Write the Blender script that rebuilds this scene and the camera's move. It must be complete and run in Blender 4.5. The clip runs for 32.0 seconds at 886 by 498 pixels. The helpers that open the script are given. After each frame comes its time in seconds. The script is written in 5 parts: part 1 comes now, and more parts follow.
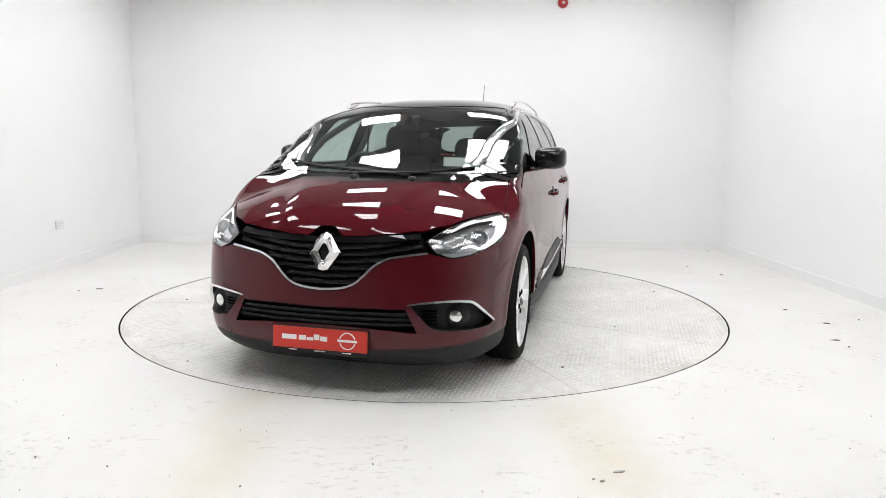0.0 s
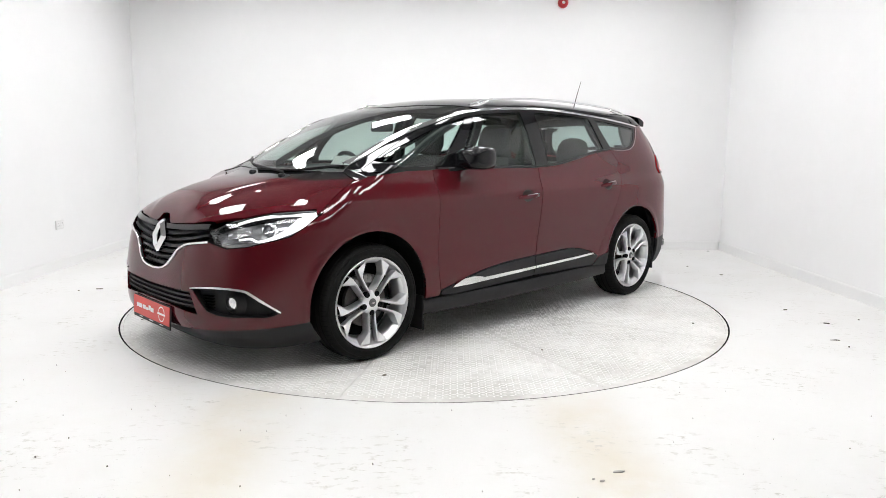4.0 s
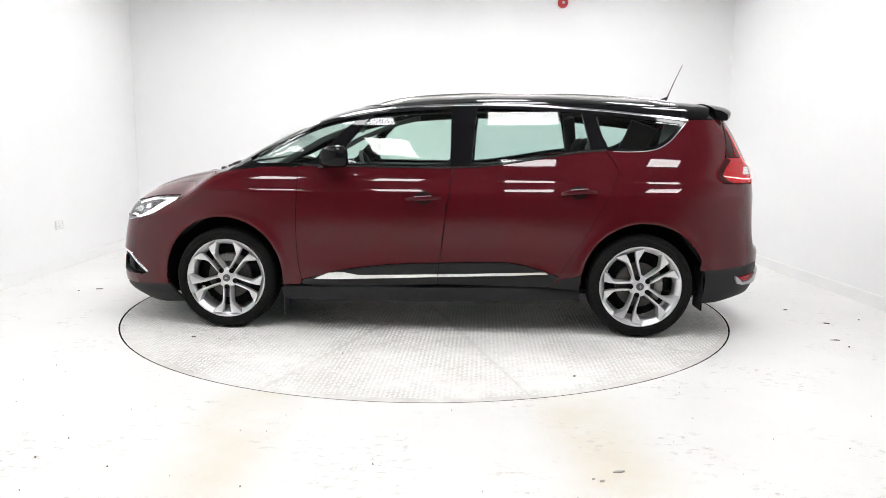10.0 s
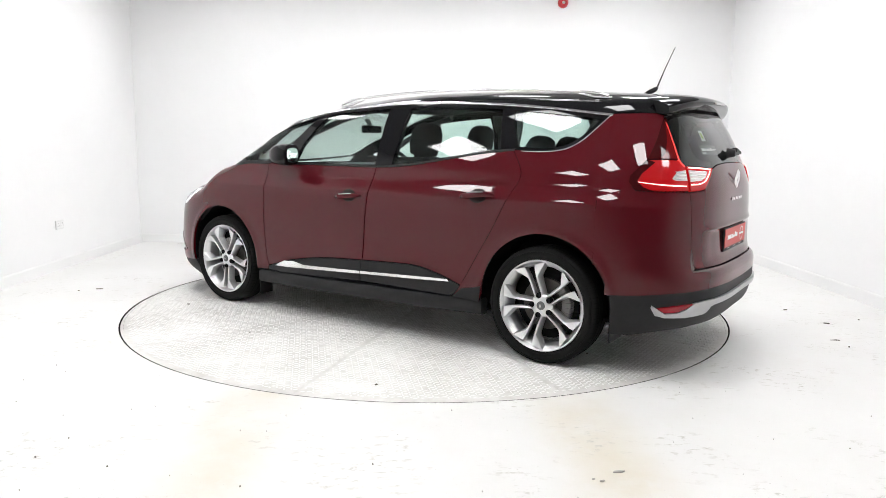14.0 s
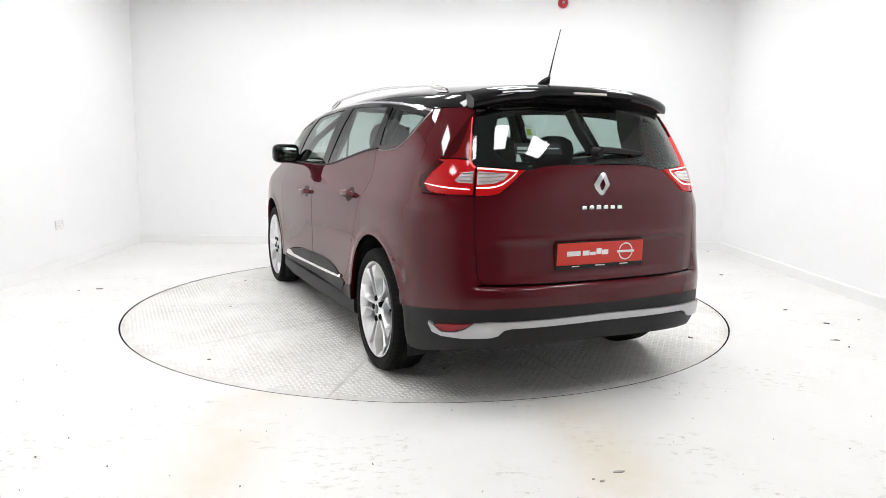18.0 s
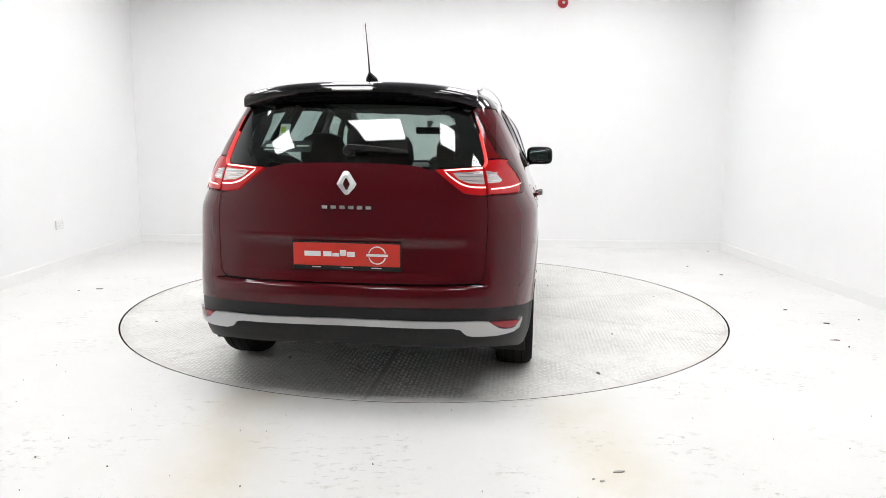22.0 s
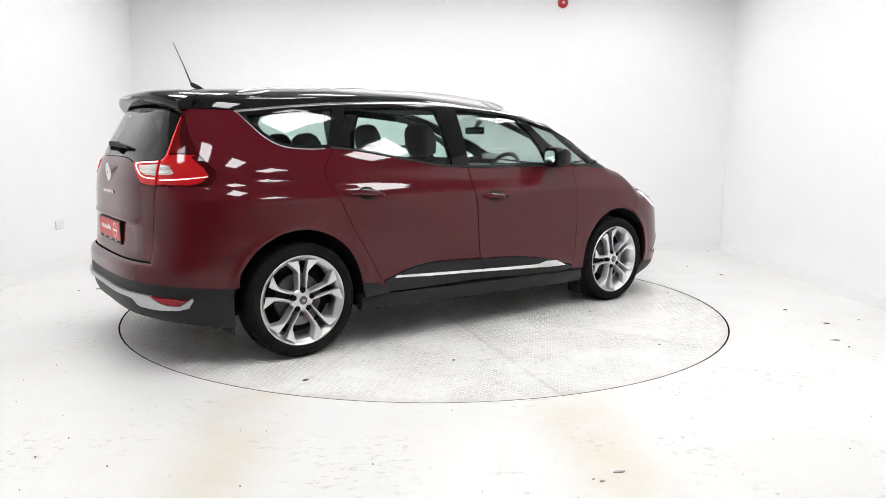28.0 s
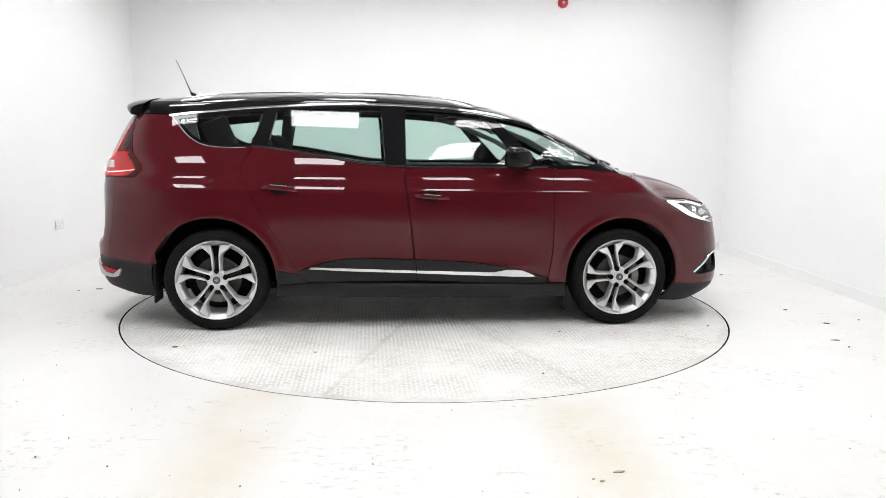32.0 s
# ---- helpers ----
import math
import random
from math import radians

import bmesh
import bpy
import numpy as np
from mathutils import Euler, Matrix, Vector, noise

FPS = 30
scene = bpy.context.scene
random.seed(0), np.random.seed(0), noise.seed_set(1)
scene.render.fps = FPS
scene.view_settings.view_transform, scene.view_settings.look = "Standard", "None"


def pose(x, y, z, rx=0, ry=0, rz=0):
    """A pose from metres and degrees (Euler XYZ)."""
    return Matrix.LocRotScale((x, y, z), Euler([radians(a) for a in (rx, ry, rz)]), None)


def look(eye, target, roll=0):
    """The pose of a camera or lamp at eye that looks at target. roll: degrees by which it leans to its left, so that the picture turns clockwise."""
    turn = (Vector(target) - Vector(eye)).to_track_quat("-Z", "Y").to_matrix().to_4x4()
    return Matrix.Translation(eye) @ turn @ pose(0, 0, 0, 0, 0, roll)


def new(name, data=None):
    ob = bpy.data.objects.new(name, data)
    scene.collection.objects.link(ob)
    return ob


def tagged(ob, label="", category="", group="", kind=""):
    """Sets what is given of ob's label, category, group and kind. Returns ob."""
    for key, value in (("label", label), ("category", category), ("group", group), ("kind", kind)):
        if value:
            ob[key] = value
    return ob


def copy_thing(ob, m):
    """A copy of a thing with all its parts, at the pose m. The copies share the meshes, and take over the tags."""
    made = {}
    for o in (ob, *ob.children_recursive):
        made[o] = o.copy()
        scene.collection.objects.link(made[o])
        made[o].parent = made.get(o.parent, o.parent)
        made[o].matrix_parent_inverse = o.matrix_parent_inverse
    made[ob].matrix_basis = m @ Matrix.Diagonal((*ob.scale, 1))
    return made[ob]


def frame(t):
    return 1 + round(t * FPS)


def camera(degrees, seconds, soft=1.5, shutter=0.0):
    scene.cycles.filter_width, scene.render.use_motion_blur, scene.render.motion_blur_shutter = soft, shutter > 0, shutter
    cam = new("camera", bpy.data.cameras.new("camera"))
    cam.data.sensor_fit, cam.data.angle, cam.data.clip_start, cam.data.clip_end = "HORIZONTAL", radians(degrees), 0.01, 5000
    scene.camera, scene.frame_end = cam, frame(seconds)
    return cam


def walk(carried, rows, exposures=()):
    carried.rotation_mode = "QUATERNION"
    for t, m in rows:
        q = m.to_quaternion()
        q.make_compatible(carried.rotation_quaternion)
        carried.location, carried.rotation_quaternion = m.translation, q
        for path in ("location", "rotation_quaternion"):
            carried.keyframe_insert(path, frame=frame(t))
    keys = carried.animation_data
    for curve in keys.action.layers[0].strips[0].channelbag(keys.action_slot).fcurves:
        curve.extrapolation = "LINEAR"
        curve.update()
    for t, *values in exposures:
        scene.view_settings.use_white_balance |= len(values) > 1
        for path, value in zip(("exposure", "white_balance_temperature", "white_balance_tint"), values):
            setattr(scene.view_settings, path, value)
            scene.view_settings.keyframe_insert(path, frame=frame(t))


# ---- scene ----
# ---- camera: it stands still on its stand before the turntable ----
cam = camera(63.8, 32.0, soft=0.6)
EYE = look((0, -5.682, 1.274), (0.1230, -0.0622, 0.4447), 0.625)
walk(cam, [(0.0, EYE), (32.0, EYE)], [(0.0, -.16), (3.0, -.12), (6.0, -.05), (9.0, -.02), (12.0, .03), (19.0, .03), (22.0, -.02), (25.0, -.07), (32.0, -.05)])

# ---- light: white ceiling panels alone, no daylight ----
world = bpy.data.worlds.new("world")
world.use_nodes = True
world.node_tree.nodes["Background"].inputs[0].default_value = (.9, .93, 1, 1)
world.node_tree.nodes["Background"].inputs[1].default_value = .02
scene.world = world
PANEL_GLOW = 19.4

# ---- plan ----
WALL_X, FRONT_Y, CEIL, DISC_R = 3.65, -13.0, 3.35, 2.285
HUB_X, HUB_Z, WHEEL_R = 1.402, .350, .346


def back_y(x):
    return 3.22 - .045 * x


# ---- materials ----
def mat(name, color, rough=.5, metal=0., **more):
    m = bpy.data.materials.new(name)
    m.use_nodes = True
    b = m.node_tree.nodes["Principled BSDF"]
    b.inputs["Base Color"].default_value = (*color, 1)
    b.inputs["Roughness"].default_value = rough
    b.inputs["Metallic"].default_value = metal
    for k, v in more.items():
        b.inputs[k.replace("_", " ")].default_value = v
    return m


def link(m, a, out, b, inp):
    m.node_tree.links.new(a.outputs[out], b.inputs[inp])


def node(m, kind, **values):
    n = m.node_tree.nodes.new(kind)
    for k, v in values.items():
        n.inputs[k.replace("_", " ")].default_value = v
    return n


def speckle(m, scale, low, high, dark, light, rough=None, bump=0., detail=6.):
    """Uneven colour at two scales, and a fine relief."""
    b = m.node_tree.nodes["Principled BSDF"]
    co = node(m, "ShaderNodeTexCoord")
    n1 = node(m, "ShaderNodeTexNoise", Scale=scale, Detail=detail, Roughness=.6)
    n2 = node(m, "ShaderNodeTexNoise", Scale=scale * 9, Detail=4.)
    for n in (n1, n2):
        link(m, co, "Object", n, "Vector")
    mix = node(m, "ShaderNodeMath")
    mix.operation = "MULTIPLY_ADD"
    mix.inputs[1].default_value = .35
    link(m, n2, "Fac", mix, 0)
    link(m, n1, "Fac", mix, 2)
    ramp = node(m, "ShaderNodeValToRGB")
    ramp.color_ramp.elements[0].position, ramp.color_ramp.elements[1].position = low, high
    ramp.color_ramp.elements[0].color, ramp.color_ramp.elements[1].color = (*dark, 1), (*light, 1)
    link(m, mix, 0, ramp, "Fac")
    link(m, ramp, "Color", b, "Base Color")
    if rough:
        mr = node(m, "ShaderNodeMapRange")
        mr.inputs["To Min"].default_value, mr.inputs["To Max"].default_value = rough
        link(m, n1, "Fac", mr, "Value")
        link(m, mr, "Result", b, "Roughness")
    if bump:
        bp = node(m, "ShaderNodeBump", Strength=bump, Distance=.002)
        link(m, n2, "Fac", bp, "Height")
        link(m, bp, "Normal", b, "Normal")
    return m


def glow(name, color, strength, lit=None):
    m = mat(name, color, .4)
    b = m.node_tree.nodes["Principled BSDF"]
    b.inputs["Emission Color"].default_value = (*(lit or color), 1)
    b.inputs["Emission Strength"].default_value = strength
    return m


def pane(name, tint, gloss=.06):
    """Thin sheet glass: tinted see-through, with a mirror gloss that grows at a slant."""
    m = bpy.data.materials.new(name)
    m.use_nodes = True
    t = m.node_tree
    t.nodes.remove(t.nodes["Principled BSDF"])
    tr, gl = node(m, "ShaderNodeBsdfTransparent", Color=(*tint, 1)), node(m, "ShaderNodeBsdfGlossy", Roughness=.02)
    lw, mix = node(m, "ShaderNodeLayerWeight", Blend=.5), node(m, "ShaderNodeMixShader")
    pw, ad = node(m, "ShaderNodeMath"), node(m, "ShaderNodeMath")
    pw.operation, ad.operation = "POWER", "MULTIPLY_ADD"
    pw.inputs[1].default_value, ad.inputs[1].default_value, ad.inputs[2].default_value = 4.0, .9, gloss
    link(m, lw, "Facing", pw, 0)
    link(m, pw, 0, ad, 0)
    link(m, ad, 0, mix, 0)
    link(m, tr, "BSDF", mix, 1)
    link(m, gl, "BSDF", mix, 2)
    link(m, mix, "Shader", t.nodes["Material Output"], "Surface")
    return m


WALL = speckle(mat("wall_paint", (.86, .86, .865), .55), 1.2, .2, 1.0, (.84, .84, .845), (.88, .88, .885), bump=.05)
# grey stands in for the dim, unlit end of the room
DIM_WALL = speckle(mat("dim_wall_grey", (.5, .5, .505), .6), 1.2, .2, 1.0, (.47, .47, .475), (.53, .53, .535))
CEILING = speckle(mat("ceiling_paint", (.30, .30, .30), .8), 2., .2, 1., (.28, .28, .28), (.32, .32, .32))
SKIRT = speckle(mat("skirting_paint", (.8, .8, .8), .4), 2., .2, 1.0, (.82, .82, .82), (.86, .86, .86))
PAINT = mat("dark_red_paint", (.072, .0046, .0088), .45, .0, Coat_Weight=1.0, Coat_Roughness=.015, Coat_IOR=1.45, Specular_IOR_Level=0.)


def wavy(m, strength):
    """A faint wave of the clear coat, as on pressed sheet."""
    co, n, bp = node(m, "ShaderNodeTexCoord"), node(m, "ShaderNodeTexNoise", Scale=2.4, Detail=0., Roughness=.5), node(m, "ShaderNodeBump", Strength=strength, Distance=.02)
    link(m, co, "Object", n, "Vector")
    link(m, n, "Fac", bp, "Height")
    link(m, bp, "Normal", m.node_tree.nodes["Principled BSDF"], "Coat Normal")


wavy(PAINT, .055)
BLACK = mat("gloss_black_paint", (.006, .006, .007), .25, 0., Coat_Weight=1.0, Coat_Roughness=.02, Coat_IOR=1.38, Specular_IOR_Level=0.)
PLASTIC = speckle(mat("black_plastic", (.02, .02, .021), .5, Specular_IOR_Level=.25), 30, .3, 1., (.010, .010, .011), (.018, .018, .019), bump=.1)
# body red darkened to stand in for shade inside the handle cup
CUP_SHADE = mat("shaded_cup_red", (.014, .002, .003), .4, 0., Specular_IOR_Level=.12)
DARK = mat("dark_lining", (.008, .008, .009), .9, Specular_IOR_Level=.1)
RUBBER = speckle(mat("tyre_rubber", (.02, .02, .02), .7, Specular_IOR_Level=.12), 20, .3, 1., (.006, .006, .006), (.012, .012, .0115), bump=.1)
CHROME = mat("chrome", (.78, .78, .79), .12, 1.)
SATIN = mat("satin_silver", (.46, .46, .47), .35, .8)
ALLOY = speckle(mat("silver_alloy", (.78, .78, .79), .30, .75), 12, .3, 1., (.68, .68, .69), (.80, .80, .81))
IRON = speckle(mat("brake_iron", (.1, .09, .085), .55, .7), 18, .3, 1., (.05, .047, .045), (.12, .112, .108))
GLASS = pane("window_glass", (.74, .87, .82))
TINT = pane("tinted_glass", (.70, .83, .79))
SCREEN = pane("windscreen_glass", (.72, .80, .77), .11)
REAR_TINT = pane("rear_screen_glass", (.50, .58, .56), .07)
LENS = pane("clear_lens", (.93, .94, .95))


# ---- making meshes ----
def mesh_ob(name, verts, faces, material, parent=None, label="", smooth=False, normals=None):
    me = bpy.data.meshes.new(name)
    me.from_pydata([tuple(v) for v in verts], [], faces)
    me.materials.append(material)
    if smooth or normals is not None:
        me.polygons.foreach_set("use_smooth", [True] * len(me.polygons))
    if normals is not None:
        me.normals_split_custom_set(normals)
    me.update()
    ob = new(name, me)
    if parent:
        ob.parent = parent
    if label:
        ob["label"] = label
    return ob


def part(name, bm, material, parent=None, label="", smooth=False, angle=35):
    """Links a bmesh as one mesh object under its thing."""
    me = bpy.data.meshes.new(name)
    bmesh.ops.recalc_face_normals(bm, faces=bm.faces)
    bm.to_mesh(me)
    bm.free()
    me.materials.append(material)
    if smooth:
        me.polygons.foreach_set("use_smooth", [True] * len(me.polygons))
        me.set_sharp_from_angle(angle=radians(angle))
    ob = new(name, me)
    if parent:
        ob.parent = parent
    if label:
        ob["label"] = label
    return ob


def box(bm, lo, hi, bevel=0., seg=2, m=None):
    g = bmesh.ops.create_cube(bm, size=1)["verts"]
    lo, hi = Vector(lo), Vector(hi)
    mm = Matrix.Translation((lo + hi) / 2) @ Matrix.Diagonal((*(hi - lo), 1))
    bmesh.ops.transform(bm, matrix=mm, verts=g)
    if bevel:
        es = list({e for v in g for e in v.link_edges})
        out = bmesh.ops.bevel(bm, geom=es, offset=bevel, segments=seg, affect="EDGES", profile=.6)
        g = list({v for f in out["faces"] for v in f.verts} | {v for v in g if v.is_valid})
    if m is not None:
        bmesh.ops.transform(bm, matrix=m, verts=g)
    return g


def boxed(lo, hi, bevel=0., seg=2, m=None):
    bm = bmesh.new()
    box(bm, lo, hi, bevel, seg, m)
    return bm


def turned(profile, n=48, axis="Y", closed=False):
    """A bmesh turned round an axis from (radius, along) points."""
    bm = bmesh.new()
    rings = []
    for i in range(n):
        a = 2 * math.pi * i / n
        c, s = math.cos(a), math.sin(a)
        rings.append([bm.verts.new({"Y": (r * c, h, r * s), "Z": (r * c, r * s, h), "X": (h, r * c, r * s)}[axis]) for r, h in profile])
    m = len(profile)
    for i in range(n):
        a, b = rings[i], rings[(i + 1) % n]
        for k in range(m if closed else m - 1):
            q = (k + 1) % m
            bm.faces.new((a[k], a[q], b[q], b[k]))
    bmesh.ops.remove_doubles(bm, verts=bm.verts, dist=1e-5)
    return bm


def swept(points, sizes, n=8, ups=None, flat=1.):
    """A rod of changing thickness through points; sizes are (half width, half height)."""
    bm = bmesh.new()
    pts = [Vector(p) for p in points]
    rings = []
    for i, p in enumerate(pts):
        d = (pts[min(i + 1, len(pts) - 1)] - pts[max(i - 1, 0)]).normalized()
        up = Vector(ups) if ups else (Vector((0, 0, 1)) if abs(d.z) < .9 else Vector((1, 0, 0)))
        s = d.cross(up).normalized()
        u = s.cross(d)
        w, h = sizes[i] if isinstance(sizes[0], (tuple, list)) else sizes
        ring = []
        for k in range(n):
            a = 2 * math.pi * (k + .5) / n
            ca, sa = math.cos(a), math.sin(a)
            e = .55 if n >= 8 else 1.
            ring.append(bm.verts.new(p + s * w * math.copysign(abs(ca) ** e, ca) + u * h * math.copysign(abs(sa) ** e, sa)))
        rings.append(ring)
    for a, b in zip(rings, rings[1:]):
        for k in range(n):
            bm.faces.new((a[k], a[(k + 1) % n], b[(k + 1) % n], b[k]))
    bm.faces.new(rings[0][::-1])
    bm.faces.new(rings[-1])
    return bm


def flow(points, n=6):
    """A smooth line through points of any dimension."""
    p = np.array(points, float)
    if len(p) < 3:
        return p
    q = np.vstack([2 * p[0] - p[1], p, 2 * p[-1] - p[-2]])
    out = []
    for i in range(1, len(q) - 2):
        for s in np.linspace(0, 1, n, endpoint=False):
            a, b, c, d = q[i - 1:i + 3]
            out.append(.5 * (2 * b + (c - a) * s + (2 * a - 5 * b + 4 * c - d) * s * s + (3 * b - a - 3 * c + d) * s ** 3))
    return np.vstack([out, p[-1:]])


def both(half):
    """A drawing that is the same on both sides: half runs from one middle point to the other at a >= 0."""
    half = np.array(half, float)
    other = half[::-1] * (-1, 1)
    return np.vstack([half, other[np.abs(other[:, 0]) > 1e-6]])


def inside(poly, q):
    x, y = q[:, 0:1], q[:, 1:2]
    a, b = poly, np.roll(poly, -1, 0)
    cond = (a[:, 1] > y) != (b[:, 1] > y)
    xs = (b[:, 0] - a[:, 0]) * (y - a[:, 1]) / (b[:, 1] - a[:, 1] + 1e-15) + a[:, 0]
    return (cond & (x < xs)).sum(1) % 2 == 1


def inset(poly, g):
    """The drawing drawn in by g all round."""
    area = np.sum(poly[:, 0] * np.roll(poly[:, 1], -1) - np.roll(poly[:, 0], -1) * poly[:, 1])
    e = np.roll(poly, -1, 0) - poly
    n = np.stack([-e[:, 1], e[:, 0]], 1) / (np.linalg.norm(e, axis=1, keepdims=True) + 1e-12) * np.sign(area)
    m = n + np.roll(n, 1, 0)
    m /= np.maximum((m * m).sum(1, keepdims=True) / 2, .5)
    return poly + m * g


def clip(poly, k, v, keep_less):
    out = []
    for a, b in zip(poly, poly[1:] + poly[:1]):
        ia, ib = (a[k] <= v) == keep_less or a[k] == v, (b[k] <= v) == keep_less or b[k] == v
        if ia:
            out.append(a)
        if ia != ib:
            s = (v - a[k]) / (b[k] - a[k])
            c = [a[0] + (b[0] - a[0]) * s, a[1] + (b[1] - a[1]) * s]
            c[k] = v
            out.append(tuple(c))
    return out


def cells(poly, cell):
    """Cuts a flat drawing into small faces on a grid; the edge stays exact."""
    fine = []
    for a, b in zip(poly, np.roll(poly, -1, 0)):
        k = max(1, int(np.ceil(np.linalg.norm(b - a) / cell)))
        fine += [a + (b - a) * i / k for i in range(k)]
    fine = np.array(fine)
    lo = np.floor(fine.min(0) / cell).astype(int)
    hi = np.ceil(fine.max(0) / cell).astype(int)
    touched = set()
    nxt = np.roll(fine, -1, 0)
    for s in np.linspace(0, 1, 9):
        touched |= {tuple(c) for c in np.floor((fine * (1 - s) + nxt * s) / cell).astype(int)}
    grid = [(i, j) for i in range(lo[0], hi[0]) for j in range(lo[1], hi[1])]
    mid = inside(fine, (np.array(grid) + .5) * cell)
    tup = [tuple(p) for p in fine]
    rows = {}
    faces = []
    for (i, j), ok in zip(grid, mid):
        x0, x1, y0, y1 = i * cell, (i + 1) * cell, j * cell, (j + 1) * cell
        if (i, j) in touched:
            if i not in rows:
                rows[i] = clip(clip(tup, 0, x0, False), 0, x1, True)
            f = clip(clip(rows[i], 1, y0, False), 1, y1, True)
            if len(f) > 2:
                faces.append(f)
        elif ok:
            faces.append([(x0, y0), (x1, y0), (x1, y1), (x0, y1)])
    return faces


def loops_of(ids):
    """Parts a face at corners that it passes twice."""
    out, stack = [], []
    for v in ids:
        if v in stack:
            k = stack.index(v)
            if len(stack) - k > 2:
                out.append(stack[k:])
            stack = stack[:k]
        stack.append(v)
    if len(stack) > 2:
        out.append(stack)
    return out


def skin(name, pieces, material, parent, label="", cell=.03, gap=.0034, lift=0., depth=.018):
    """A panel of the car: flat drawings laid on its form, with the edge turned inwards by depth."""
    verts, faces, norms = [], [], []
    for poly, lay in pieces:
        poly = inset(np.array(poly, float), gap) if gap else np.array(poly, float)
        index, pts, fs = {}, [], []
        for f in cells(poly, cell):
            ids = []
            for p in f:
                key = (round(p[0] * 2e4), round(p[1] * 2e4))
                if key not in index:
                    index[key] = len(pts)
                    pts.append(p)
                if not ids or ids[-1] != index[key]:
                    ids.append(index[key])
            if len(ids) > 1 and ids[0] == ids[-1]:
                ids.pop()
            fs += loops_of(ids)
        p3 = lay(np.array(pts))
        nr = slope(p3)
        p3 = p3 + nr * lift
        base = len(verts)
        # one way round for all faces
        edges = {}
        for f in fs:
            a, b, c = p3[f[0]], p3[f[1]], p3[f[2]]
            area = sum((np.cross(p3[f[k]] - a, p3[f[k + 1]] - a) for k in range(1, len(f) - 1)))
            if np.dot(area, nr[f].mean(0)) < 0:
                f.reverse()
            faces.append([v + base for v in f])
            norms += [tuple(nr[v]) for v in f]
            for u, v in zip(f, f[1:] + f[:1]):
                edges[(u, v)] = 1
        verts += list(p3)
        if depth:
            rim = [(u, v) for u, v in edges if (v, u) not in edges]
            under = {}
            for u, v in rim:
                for w in (u, v):
                    if w not in under:
                        under[w] = len(verts)
                        verts.append(p3[w] - nr[w] * depth)
                faces.append([v + base, u + base, under[u], under[v]])
                e = np.cross(p3[v] - p3[u], nr[u])
                e = e / (np.linalg.norm(e) + 1e-9)
                norms += [tuple(e)] * 4
    return mesh_ob(name, verts, faces, material, parent, label, normals=norms)


def ribbon(name, line, lay, half, material, parent, label="", lift=.004, depth=.012, n=5):
    """A narrow raised strip along a drawn line; half is its half width (a number, or one for each point)."""
    q = flow(line, n)
    h = np.interp(np.linspace(0, 1, len(q)), np.linspace(0, 1, len(line)), half) if isinstance(half, (list, tuple)) else np.full(len(q), half)
    t = np.gradient(q, axis=0)
    t /= np.linalg.norm(t, axis=1, keepdims=True) + 1e-12
    s = np.stack([-t[:, 1], t[:, 0]], 1)
    across = [-1, -.75, 0, .75, 1]
    rows, nr = [], None
    for k, c in enumerate(across):
        p = lay(q + s * (c * h)[:, None])
        nn = slope(p)
        rows.append(p + nn * (lift if abs(c) < .9 else lift * .4))
    lower = [rows[0] - slope(rows[0]) * depth, rows[-1] - slope(rows[-1]) * depth]
    rows = [lower[0]] + rows + [lower[1]]
    m, verts = len(q), np.vstack(rows)
    faces = [(k * m + i, k * m + i + 1, (k + 1) * m + i + 1, (k + 1) * m + i) for k in range(len(rows) - 1) for i in range(m - 1)]
    bm = bmesh.new()
    vs = [bm.verts.new(v) for v in verts]
    for f in faces:
        bm.faces.new([vs[i] for i in f])
    return part(name, bm, material, parent, label, smooth=True, angle=50)


def to_side(p):
    return p[:, [0, 2]]


def to_top(p):
    return p[:, [0, 1]]


def to_nose(p):
    return np.stack([1.3 * np.arctan2(p[:, 1], p[:, 0] - 1.0), p[:, 2]], 1)


def to_tail(p):
    return np.stack([1.1 * np.arctan2(p[:, 1], -1.2 - p[:, 0]), p[:, 2]], 1)


def other(q):
    return np.array(q, float) * (-1, 1)


def top_other(q):
    return np.array(q, float) * (1, -1)


# ---- the car's outer form: one closed surface, met by rays ----
def curve(xs, ys):
    """A smooth line through a few stations."""
    xs, ys = np.array(xs, float), np.array(ys, float)
    d = np.diff(ys) / np.diff(xs)
    m = np.concatenate([[d[0]], np.where(d[1:] * d[:-1] > 0, 2 * d[1:] * d[:-1] / (d[1:] + d[:-1] + 1e-12), 0), [d[-1]]])

    def f(v):
        v = np.clip(v, xs[0], xs[-1])
        i = np.clip(np.searchsorted(xs, v) - 1, 0, len(xs) - 2)
        h = xs[i + 1] - xs[i]
        s = (v - xs[i]) / h
        return ((1 + 2 * s) * (1 - s) ** 2 * ys[i] + s * (1 - s) ** 2 * h * m[i]
                + s * s * (3 - 2 * s) * ys[i + 1] + s * s * (s - 1) * h * m[i + 1])
    return f


nose_x = curve([.10, .17, .24, .32, .45, .55, .65, .75, .83, .90, 1.0], [2.10, 2.24, 2.32, 2.335, 2.334, 2.322, 2.302, 2.274, 2.242, 2.205, 2.13])
tail_x = curve([.15, .25, .33, .45, .55, .59, .612, .7, .9, 1.04, 1.10, 1.2, 1.35, 1.5, 1.6], [2.12, 2.23, 2.285, 2.307, 2.307, 2.297, 2.267, 2.258, 2.250, 2.246, 2.232, 2.195, 2.125, 2.04, 1.99])
